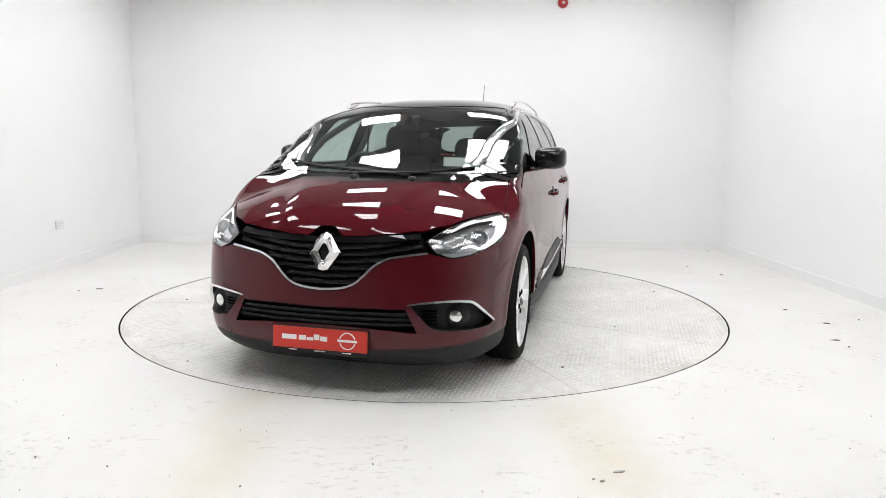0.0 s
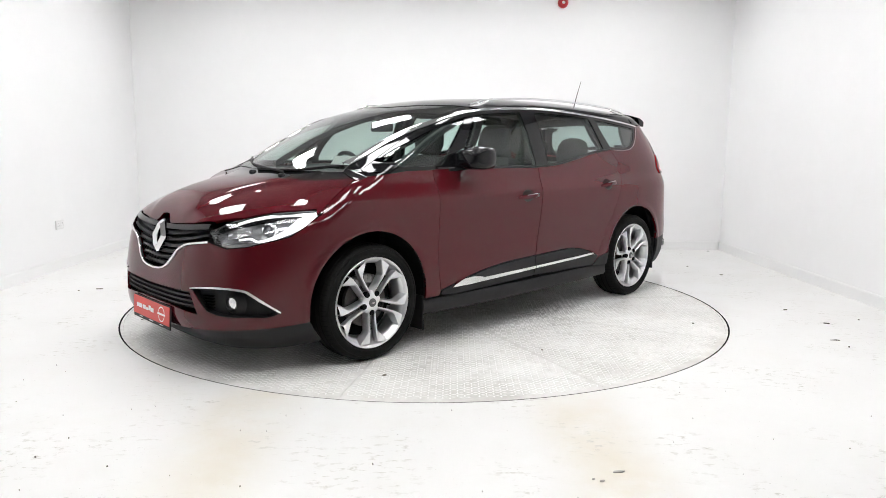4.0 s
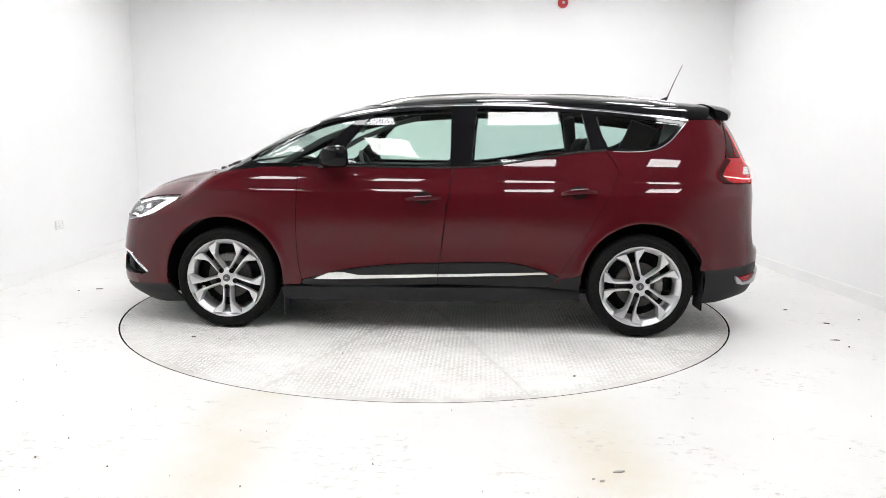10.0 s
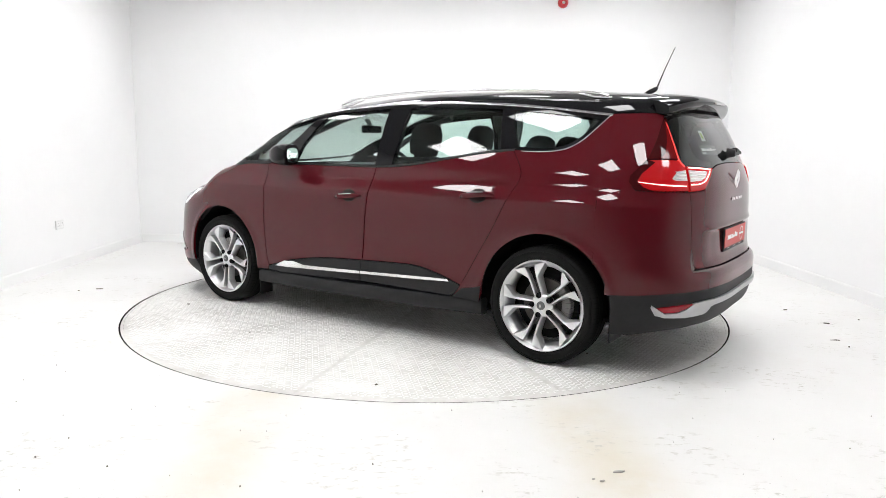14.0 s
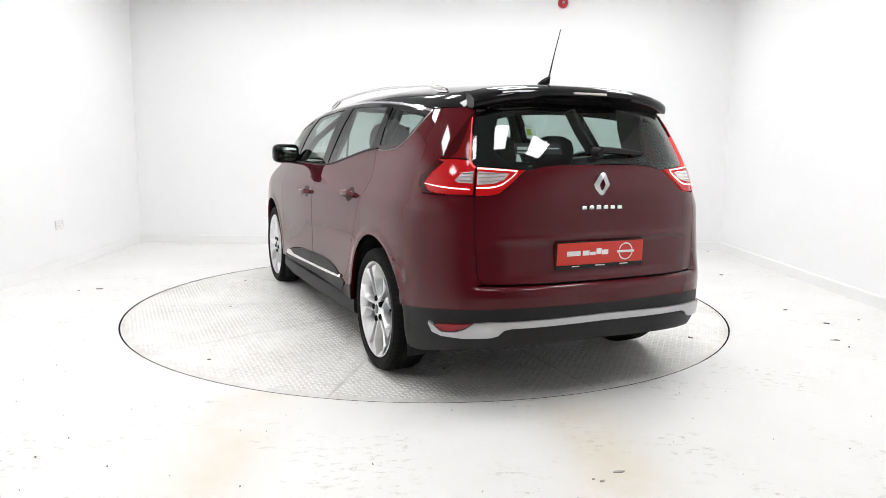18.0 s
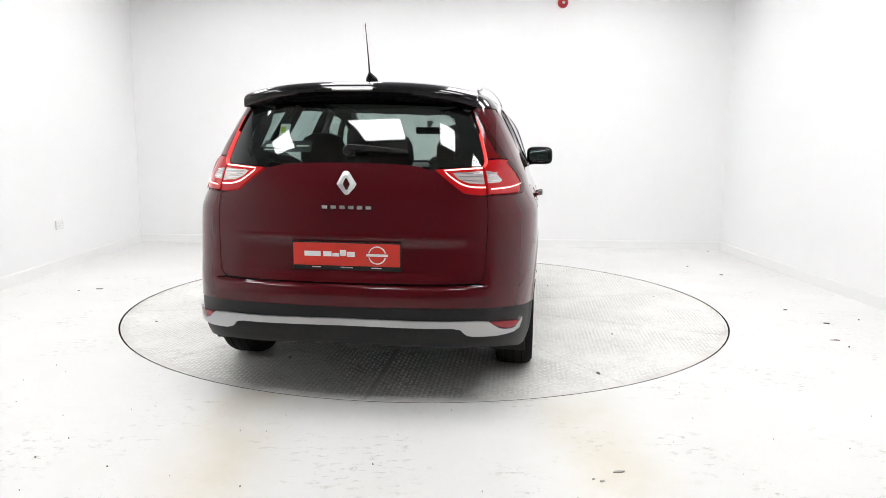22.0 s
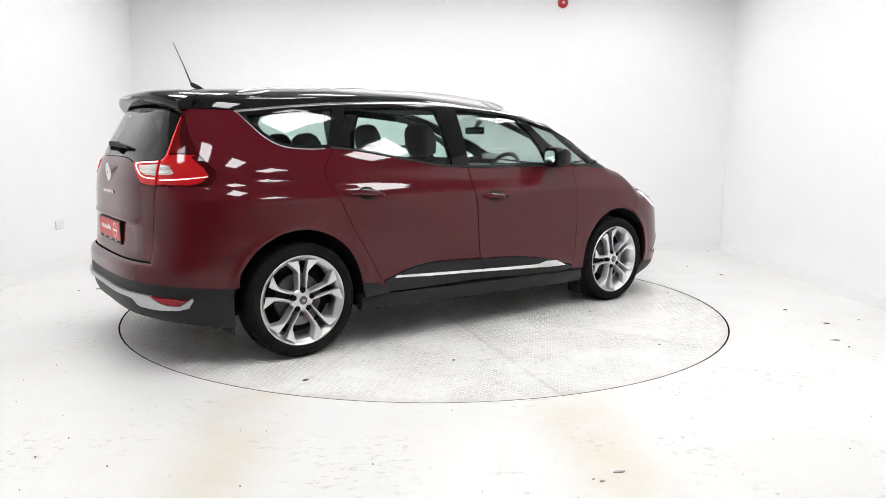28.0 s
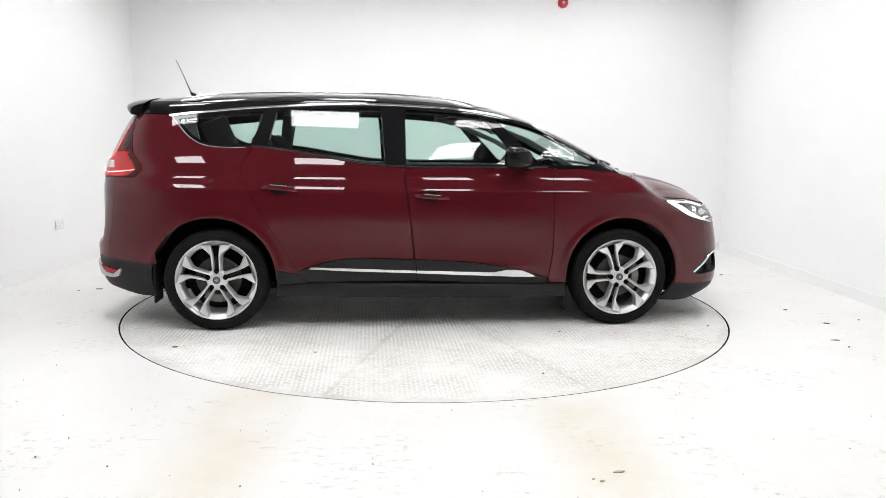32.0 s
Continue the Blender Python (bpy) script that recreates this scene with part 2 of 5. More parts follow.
corner_x = curve([.15, .25, .33, .45, .55, .7, .9, 1.04, 1.10, 1.2, 1.35, 1.5, 1.6], [2.12, 2.23, 2.285, 2.307, 2.304, 2.274, 2.252, 2.246, 2.232, 2.195, 2.125, 2.04, 1.99])
half_w = curve([.10, .17, .25, .35, .5, .65, .8, .90, .945, .985, 1.04, 1.12, 1.25, 1.38, 1.5, 1.62], [.80, .856, .894, .912, .918, .923, .926, .925, .920, .905, .880, .854, .799, .738, .672, .595])
ridge = curve([-2.3, -2.0, -1.7, -1.2, -.8, -.4, 0, .25, .4, .527, .7, .918, 1.134, 1.35, 1.52, 1.60, 1.75, 1.92, 2.08, 2.21, 2.3, 2.36],
              [1.53, 1.568, 1.595, 1.622, 1.634, 1.634, 1.618, 1.596, 1.575, 1.549, 1.504, 1.426, 1.327, 1.215, 1.122, 1.091, 1.058, 1.018, .966, .904, .845, .785])
bow = curve([-2.3, .05, .45, .9, 1.55, 2.0, 2.4], [0, 0, .26, .33, .31, .30, .22])
drop = curve([-2.3, .1, .45, .8, 1.45, 1.75, 2.4], [.072, .072, .035, .004, .004, .045, .040])
wide = curve([-2.3, -.6, .3, .8, 1.5], [0, 0, .03, .035, .035])
fold = curve([1.45, 1.62, 1.87, 2.07, 2.25, 2.36], [.50, .446, .345, .317, .22, .15])


def ease(u):
    return 1 / (1 + np.exp(-np.clip(u, -40, 40)))


def hump(u):
    return np.exp(-np.minimum(u * u, 60))


def relief(x, y, z):
    """Pressed lines of the side and the tail: metres inwards."""
    doors = ease((x + 1.0) / .05) * ease((.86 - x) / .05)
    r = .006 * hump((z - .60) / .11) * doors - .003 * hump((z - .42) / .04) * doors
    r = r + .003 * ease((z - .985 + .022 * x) / .010) * ease((1.5 - x) / .08) * ease((1.12 - z) / .03)
    d = np.hypot(np.abs(x) - 1.412, z - .36)
    r = r - .006 * hump((d - .425) / .028) * ease((z - .30) / .03)
    tail = ease((-x - 1.98) / .03)
    r = r + tail * (.012 * ease((.49 - y) / .03) * ease((z - .640) / .007) * ease((.803 - z) / .007) - .009 * hump((z - .826) / .013) * ease((.53 - y) / .02))
    return r


def body(x, y, z, k=.055):
    """Below zero inside the car's form, above it outside; about metres near the skin."""
    y = np.abs(y)
    w = half_w(z) * (1 - .008 * np.clip(x, -1.2, 1.3) ** 2 - .004 * np.clip(x - .6, 0, 2) ** 2) + wide(x) * np.clip((z - 1.08) / .3, 0, 1)
    f = np.clip((x - 1.0) / (nose_x(z) - 1.0), 0, 9)
    round_ = ease((y - .67) / .012)
    r = np.clip((-x - 1.2) / (tail_x(z) * (1 - round_) + corner_x(z) * round_ - 1.2), 0, 9)
    plan = ((f ** 4.2 + r ** 4.6 + (y / w) ** 3.7) ** (1 / 3.7) - 1) * .95 + relief(x, y, z)
    top = z - ridge(x + bow(x) * y * y) + drop(x) * (y / .62) ** 3.0
    top = top + .013 * ease((y - fold(x)) / .016) * ease((x - 1.5) / .06)
    h = np.maximum(k - np.abs(plan - top), 0) / k
    return np.maximum(np.maximum(plan, top) + h * h * k * .25, .11 - z)


def meet(o, d, far, steps=28):
    """The first outer point of the form on the rays o + s d, searched from s = far inwards to 0."""
    o, d = np.broadcast_arrays(np.asarray(o, float), np.asarray(d, float))
    n = len(o)
    s_out, s_in = np.full(n, far, float), np.full(n, np.nan)
    for s in np.linspace(far, 0, steps):
        p = o + d * s
        inside = body(p[:, 0], p[:, 1], p[:, 2]) < 0
        todo = np.isnan(s_in)
        s_in[todo & inside] = s
        s_out[todo & ~inside] = s
    s_in = np.where(np.isnan(s_in), 0, s_in)
    for _ in range(16):
        m = (s_in + s_out) / 2
        p = o + d * m[:, None]
        inside = body(p[:, 0], p[:, 1], p[:, 2]) < 0
        s_in, s_out = np.where(inside, m, s_in), np.where(inside, s_out, m)
    return o + d * s_in[:, None]


def slope(p, e=.004):
    """Outward normals of the form at points p."""
    g = np.stack([body(*(p + v).T) - body(*(p - v).T) for v in np.eye(3) * e], 1)
    return g / (np.linalg.norm(g, axis=1, keepdims=True) + 1e-9)


# Ways of laying a flat drawing (a, b) on the form: from the side, from above, and round the nose and the tail.
def on_left(q):
    return meet(np.stack([q[:, 0], 0 * q[:, 0], q[:, 1]], 1), np.array([[0., 1, 0]]), 1.1)


def on_right(q):
    return meet(np.stack([q[:, 0], 0 * q[:, 0], q[:, 1]], 1), np.array([[0., -1, 0]]), 1.1)


def on_top(q):
    return meet(np.stack([q[:, 0], q[:, 1], 0 * q[:, 0] + .5], 1), np.array([[0., 0, 1]]), 1.3)


def on_nose(q):
    a = q[:, 0] / 1.3
    return meet(np.stack([0 * a + 1.0, 0 * a, q[:, 1]], 1), np.stack([np.cos(a), np.sin(a), 0 * a], 1), 1.6)


def on_tail(q):
    a = q[:, 0] / 1.1
    return meet(np.stack([0 * a - 1.2, 0 * a, q[:, 1]], 1), np.stack([-np.cos(a), np.sin(a), 0 * a], 1), 1.5)
# ---- the room ----
def wall(name, a, b, z1, thick, label, material=None):
    """An upright wall from plan point a to b; its thickness lies to the right of that way."""
    a, b = Vector((*a, 0)), Vector((*b, 0))
    n = (b - a).normalized().cross(Vector((0, 0, 1))) * thick
    bm = bmesh.new()
    lo = [bm.verts.new(p) for p in (a, b, b + n, a + n)]
    hi = [bm.verts.new(v.co + Vector((0, 0, z1))) for v in lo]
    bm.faces.new(lo[::-1])
    bm.faces.new(hi)
    for i in range(4):
        bm.faces.new((lo[i], lo[(i + 1) % 4], hi[(i + 1) % 4], hi[i]))
    return tagged(part(name, bm, material or WALL), label, "wall", kind="structure")


NW, NE, SW, SE = (-WALL_X, back_y(-WALL_X)), (WALL_X, back_y(WALL_X)), (-WALL_X, FRONT_Y), (WALL_X, FRONT_Y)
wall("wall_north", (NW[0] - .15, back_y(NW[0] - .15)), (NE[0] + .15, back_y(NE[0] + .15)), CEIL, -.15, "smooth white painted back wall of the studio")
wall("wall_east", NE, SE, CEIL, -.15, "smooth white painted side wall of the studio")
wall("wall_west", SW, NW, CEIL, -.15, "smooth white painted side wall of the studio")
# unseen wall added to close the room; its grey keeps car reflections dim
wall("wall_south", (SE[0] + .15, SE[1]), (SW[0] - .15, SW[1]), CEIL, -.15, "unseen closing wall behind the camera, greyed for dim reflections", DIM_WALL)
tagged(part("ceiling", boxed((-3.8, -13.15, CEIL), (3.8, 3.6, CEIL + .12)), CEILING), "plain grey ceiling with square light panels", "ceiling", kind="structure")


def skirting(name, a, b):
    a, b = Vector((*a, 0)), Vector((*b, 0))
    d = (b - a).normalized()
    n = Vector((0, 0, 1)).cross(d)
    bm = bmesh.new()
    prof = [(0.003, 0), (.013, 0), (.013, .090), (.010, .1), (.006, .105), (.003, .105)]
    ra, rb = [[bm.verts.new(p + n * u + Vector((0, 0, v))) for u, v in prof] for p in (a, b)]
    for i in range(len(prof)):
        j = (i + 1) % len(prof)
        bm.faces.new((ra[i], ra[j], rb[j], rb[i]))
    bm.faces.new(ra)
    bm.faces.new(rb)
    tagged(part(name, bm, SKIRT), "white painted skirting board along the wall", "baseboard", kind="structure")


skirting("baseboard_north", (NE[0] - .02, back_y(NE[0])), (NW[0] + .02, back_y(NW[0])))
skirting("baseboard_west", NW, SW)
skirting("baseboard_east", SE, NE)


def floor_material():
    m = mat("painted_concrete", (.8, .8, .79), .3)
    b = m.node_tree.nodes["Principled BSDF"]
    co = node(m, "ShaderNodeTexCoord")

    def noise_ramp(scale, lo, hi, detail=8., rough=.6, stretch=None):
        n = node(m, "ShaderNodeTexNoise", Scale=scale, Detail=detail, Roughness=rough)
        if stretch:
            mp = node(m, "ShaderNodeMapping", Scale=stretch)
            link(m, co, "Object", mp, "Vector")
            link(m, mp, "Vector", n, "Vector")
        else:
            link(m, co, "Object", n, "Vector")
        r = node(m, "ShaderNodeMapRange")
        r.inputs["From Min"].default_value, r.inputs["From Max"].default_value = lo, hi
        link(m, n, "Fac", r, "Value")
        return n, r

    def blend(fac, base, colour):
        mx = node(m, "ShaderNodeMix")
        mx.data_type = "RGBA"
        link(m, fac, "Result", mx, "Factor")
        if isinstance(base, tuple):
            mx.inputs[6].default_value = (*base, 1)
        else:
            m.node_tree.links.new(base.outputs[2], mx.inputs[6])
        mx.inputs[7].default_value = (*colour, 1)
        return mx

    def times(p, q):
        mu = node(m, "ShaderNodeMath")
        mu.operation = "MULTIPLY"
        link(m, p, p.outputs[0].name, mu, 0)
        link(m, q, q.outputs[0].name, mu, 1)
        out = node(m, "ShaderNodeMapRange")
        link(m, mu, 0, out, "Value")
        return out

    def span(src, out, lo, hi, top=1.):
        r = node(m, "ShaderNodeMapRange")
        r.interpolation_type = "SMOOTHSTEP"
        r.inputs["From Min"].default_value, r.inputs["From Max"].default_value, r.inputs["To Max"].default_value = lo, hi, top
        link(m, src, out, r, "Value")
        return r

    n0, broad = noise_ramp(.9, .35, .8)
    c = blend(broad, (.755, .75, .742), (.71, .70, .685))
    # tyre lanes, faintly tan, run from the turntable towards the room's front
    sep = node(m, "ShaderNodeSeparateXYZ")
    link(m, co, "Object", sep, "Vector")
    _, wob = noise_ramp(1.7, .2, .7)
    shift, ab, off, ab2 = [node(m, "ShaderNodeMath") for _ in range(4)]
    shift.operation, ab.operation, off.operation, ab2.operation = "ADD", "ABSOLUTE", "SUBTRACT", "ABSOLUTE"
    shift.inputs[1].default_value, off.inputs[1].default_value = .05, .80
    link(m, sep, "X", shift, 0)
    link(m, shift, 0, ab, 0)
    link(m, ab, 0, off, 0)
    link(m, off, 0, ab2, 0)
    lane = times(times(span(ab2, 0, .34, .04), span(sep, "Y", -1.7, -2.3)), wob)
    c = blend(lane, c, (.64, .585, .49))
    # grey scuffs, in patches
    _, patch = noise_ramp(1.9, .49, .62, 3.)
    _, chips = noise_ramp(26., .55, .63, 10., .7, (.6, 1., 1))
    c = blend(times(patch, chips), c, (.50, .48, .44))
    _, cloud = noise_ramp(2.6, .52, .75, 10., .65)
    c = blend(cloud, c, (.72, .71, .69))
    _, pits = noise_ramp(70., .70, .74, 3., .55)
    c = blend(pits, c, (.48, .46, .43))
    _, scratch = noise_ramp(11., .70, .76, 6., .7, (1, .12, 1))
    c = blend(scratch, c, (.66, .65, .62))
    m.node_tree.links.new(c.outputs[2], b.inputs["Base Color"])
    rr = node(m, "ShaderNodeMapRange")
    rr.inputs["To Min"].default_value, rr.inputs["To Max"].default_value = .22, .45
    link(m, n0, "Fac", rr, "Value")
    link(m, rr, "Result", b, "Roughness")
    nb, _ = noise_ramp(60., 0, 1, 4.)
    bp = node(m, "ShaderNodeBump", Strength=.12, Distance=.002)
    link(m, nb, "Fac", bp, "Height")
    link(m, bp, "Normal", b, "Normal")
    return m


FLOOR = floor_material()


def ring(bm, r0, z0, r1, z1, n=160):
    a = [bm.verts.new((r0 * math.cos(2 * math.pi * i / n), r0 * math.sin(2 * math.pi * i / n), z0)) for i in range(n)]
    b = [bm.verts.new((r1 * math.cos(2 * math.pi * i / n), r1 * math.sin(2 * math.pi * i / n), z1)) for i in range(n)]
    for i in range(n):
        bm.faces.new((a[i], a[(i + 1) % n], b[(i + 1) % n], b[i]))
    return a, b


def build_floor():
    """One floor sheet with a round pit for the turntable."""
    bm = bmesh.new()
    n = 160
    pit = DISC_R + .010
    b = [bm.verts.new((pit * math.cos(2 * math.pi * i / n), pit * math.sin(2 * math.pi * i / n), 0)) for i in range(n)]
    corners = [(4.0, 3.8), (-4.0, 3.8), (-4.0, -13.3), (4.0, -13.3)]
    out = []
    for i in range(n):
        t = 2 * math.pi * i / n
        c, s = math.cos(t), math.sin(t)
        k = min((4.0 if c > 0 else 4.0) / max(abs(c), 1e-9), (3.8 if s > 0 else 13.3) / max(abs(s), 1e-9))
        out.append(bm.verts.new((k * c, k * s, 0)))
    for i in range(n):
        j = (i + 1) % n
        bm.faces.new((b[i], b[j], out[j], out[i]))
    for cx_, cy_ in corners:
        v = bm.verts.new((cx_, cy_, 0))
        for i in range(n):
            p, q = out[i].co, out[(i + 1) % n].co
            if abs(p.x - q.x) > 1e-6 and abs(p.y - q.y) > 1e-6 and min(abs(p.x - cx_) + abs(p.y - cy_), abs(q.x - cx_) + abs(q.y - cy_)) < 1.2:
                bm.faces.new((out[i], out[(i + 1) % n], v))
                break
    tagged(part("floor", bm, FLOOR), "white painted concrete floor with tan tyre marks and scuffs", "floor", kind="structure")


build_floor()
# pit walls coloured black so the gap round the disc reads as shaded
b_pit = bmesh.new()
low_ring, _ = ring(b_pit, DISC_R + .0115, -.12, DISC_R + .0115, -.001)
b_pit.faces.new(low_ring[::-1])
tagged(part("floor_pit", b_pit, DARK), "round pit under the turntable, blackened as gap shade", "floor", kind="structure")

# ---- ceiling light panels ----
PANEL = glow("light_panel", (1, 1, 1), PANEL_GLOW)
FRAME = mat("white_metal", (.8, .8, .8), .4)


def ceiling_light():
    t = new("ceiling_light")
    bm = bmesh.new()
    for lo, hi in (((-.31, -.31, -.02), (.31, -.295, 0)), ((-.31, .295, -.02), (.31, .31, 0)), ((-.31, -.295, -.02), (-.295, .295, 0)), ((.295, -.295, -.02), (.31, .295, 0))):
        box(bm, lo, hi)
    part("frame", bm, FRAME, t)
    part("diffuser", boxed((-.295, -.295, -.012), (.295, .295, -.002)), PANEL, t, "glowing white diffuser")
    return tagged(t, "square white glowing light panel in the ceiling", "ceiling light", "ceiling light panels")


first_panel = ceiling_light()
spots = [(x, y) for y in (1.80, .0, -1.80, -3.50) for x in (-2.38, -.82, .75, 2.32)]
first_panel.matrix_basis = pose(*spots[0], CEIL - .002)
for x, y in spots[1:]:
    copy_thing(first_panel, pose(x, y, CEIL - .002))
# ---- the turntable ----
STEEL = speckle(mat("worn_tread_plate", (.5, .5, .5), .5, .0), 1.9, .35, .85, (.43, .41, .38), (.77, .76, .74), rough=(.3, .6), bump=.15)


STUD = speckle(mat("bare_stud", (.66, .655, .64), .45), 1.6, .25, .95, (.70, .69, .665), (.90, .895, .88), rough=(.25, .5))


def turntable():
    """A round steel platform of tread plates, with lozenge studs, thin joints and dark grit."""
    t = new("turntable")
    bm = bmesh.new()
    n = 160
    prof = [(DISC_R - .02, -.1), (DISC_R, -.1), (DISC_R, -.003), (DISC_R - .004, 0), (DISC_R - .02, 0)]
    part("rim", turned(prof, n, "Z"), STEEL, t, "grey steel edge ring")
    # ten wedge plates, with thin radial joints
    r = DISC_R - .021
    for k in range(10):
        a0, a1 = math.radians(36 * k), math.radians(36 * k + 36)
        mid = (a0 + a1) / 2
        apex = .0018 / math.sin(math.radians(18))
        e = .0018 / r
        pts = [(apex * math.cos(mid), apex * math.sin(mid))]
        pts += [(r * math.cos(u), r * math.sin(u)) for u in np.linspace(a0 + e, a1 - e, 33)]
        b2 = bmesh.new()
        f = b2.faces.new([b2.verts.new((px, py, 0)) for px, py in pts])
        g = bmesh.ops.extrude_face_region(b2, geom=[f])
        bmesh.ops.translate(b2, vec=(0, 0, -.012), verts=[v for v in g["geom"] if isinstance(v, bmesh.types.BMVert)])
        part("tread_plate", b2, STEEL, t)
    # blackened ring below the rim's top stands in for the gap's shade
    part("gap_shade", turned([(DISC_R + .0006, -.09), (DISC_R + .0006, -.0022), (DISC_R - .004, -.0022), (DISC_R - .004, -.09)], n, "Z"), DARK, t, "black ring painting the shade in the gap round the turntable")
    part("frame", turned([(0, -.1), (r, -.1), (r, -.014), (0, -.014)], 96, "Z"), DARK, t)
    # raised lozenges, turned by quarter turns from one to the next
    pitch = .0265
    g = np.arange(-DISC_R, DISC_R, pitch)
    X, Y = np.meshgrid(g, g)
    ij = np.add.outer(np.arange(len(g)), np.arange(len(g))) % 2
    R2 = np.hypot(X, Y)
    off = np.abs((np.degrees(np.arctan2(Y, X)) + 18) % 36 - 18)
    ok = (R2 < r - .03) & (R2 * np.sin(np.radians(off)) > .016)
    wear = np.random.default_rng(7).uniform(0, 1, X.shape)
    ok &= wear > .07
    X, Y, ij, wear = X[ok], Y[ok], ij[ok], wear[ok]
    long_, wide, high = .0145, .0060, .0036
    a = np.where(ij, math.pi / 4, -math.pi / 4)
    c, s = np.cos(a), np.sin(a)
    local = [(-long_, 0, 0), (0, -wide, 0), (long_, 0, 0), (0, wide, 0), (-long_ * .45, 0, high), (long_ * .45, 0, high)]
    V = np.stack([np.stack([X + c * u - s * v, Y + s * u + c * v, w * (.35 + .75 * wear)], 1) for u, v, w in local], 1).reshape(-1, 3)
    f0 = [(0, 1, 4), (1, 5, 4), (1, 2, 5), (2, 3, 5), (3, 4, 5), (3, 0, 4)]
    F = [tuple(6 * k + q for q in f) for k in range(len(X)) for f in f0]
    tagged(mesh_ob("studs", V, F, STUD, t, "raised lozenge tread"), kind="stuff")
    return tagged(t, "round steel turntable of worn tread plates flush with the floor", "turntable")


TABLE = turntable()
# ---- the car ----
CAR = tagged(new("car"), "dark red people carrier with black roof parked on the turntable", "car")

# lines of the side, in (along, height)
BELT = flow([(1.42, 1.100), (1.15, 1.116), (.88, 1.118), (.5, 1.117), (.14, 1.115), (-.15, 1.115), (-.395, 1.131), (-.63, 1.167), (-.945, 1.219), (-1.185, 1.242), (-1.385, 1.246)], 4)
RAIL = flow([(1.451, 1.101), (1.265, 1.194), (1.066, 1.294), (.827, 1.394), (.63, 1.452), (.398, 1.496), (.127, 1.523), (-.227, 1.540), (-.623, 1.538), (-1.059, 1.513), (-1.419, 1.478), (-1.712, 1.443)], 4)


def cut(line, x0, x1):
    """The stretch of a side line between two stations, from x0 to x1."""
    o = np.argsort(line[:, 0])
    xs = line[o, 0]
    mid = [x for x in xs if min(x0, x1) + .01 < x < max(x0, x1) - .01]
    if x0 > x1:
        mid = mid[::-1]
    xx = np.array([x0] + mid + [x1])
    return np.stack([xx, np.interp(xx, xs, line[o, 1])], 1)


def down(q, d):
    return np.array(q, float) - (0, d)


def arch(x, r, a0, a1, n=28):
    a = np.radians(np.linspace(a0, a1, n))
    return np.stack([x + (.012 if x > 0 else -.014) + r * np.cos(a), HUB_Z + .010 + r * np.sin(a)], 1)


FEND_SEAM = flow([(.905, 1.115), (.897, .956), (.905, .736), (.898, .509), (.872, .345)], 4)
DOOR_SEAM = flow([(-.143, 1.115), (-.123, .961), (-.094, .737), (-.072, .545), (-.048, .34)], 4)
REAR_SEAM = flow([(-1.150, 1.240), (-1.205, 1.165), (-1.232, 1.105), (-1.22, 1.05), (-1.19, .99), (-1.084, .777), (-.977, .602), (-.861, .405), (-.81, .345)], 4)
CLAD_TOP = flow([(.868, .352), (.74, .385), (.588, .424), (.287, .467), (-.054, .484), (-.437, .497), (-.573, .487), (-.70, .46), (-.845, .412)], 4)
AR = .411
bonnet_seam_top = flow([(1.75, .835), (1.66, .815), (1.56, .808), (1.455, .797)], 4)
BONNET_SIDE = to_side(on_top(bonnet_seam_top))

HL = np.array([(.515, .795), (.64, .853), (.82, .889), (.95, .898), (1.08, .904), (1.15, .906), (1.085, .86), (1.03, .815), (.955, .770), (.75, .720), (.64, .708), (.565, .735)])
front_arch = to_nose(on_left(arch(HUB_X, AR, -9, 62, 24)))
FEND_FRONT = to_side(on_nose(flow([HL[5], HL[6], HL[7], (1.10, .72), front_arch[-1]], 4)))


def sided(left):
    return on_left if left else on_right


def fender(left):
    bottom = arch(HUB_X, AR, 180, 62, 30)
    out = np.vstack([BONNET_SIDE, [(1.38, 1.081), (1.32, 1.088), (1.2, 1.099)], cut(down(BELT, .008), 1.12, .91), FEND_SEAM, [(.885, .318), (1.0, .316)], bottom[1:], FEND_FRONT[::-1][1:-1]])
    return skin("front_fender", [(out, sided(left))], PAINT, CAR, gap=.0008, cell=.02)


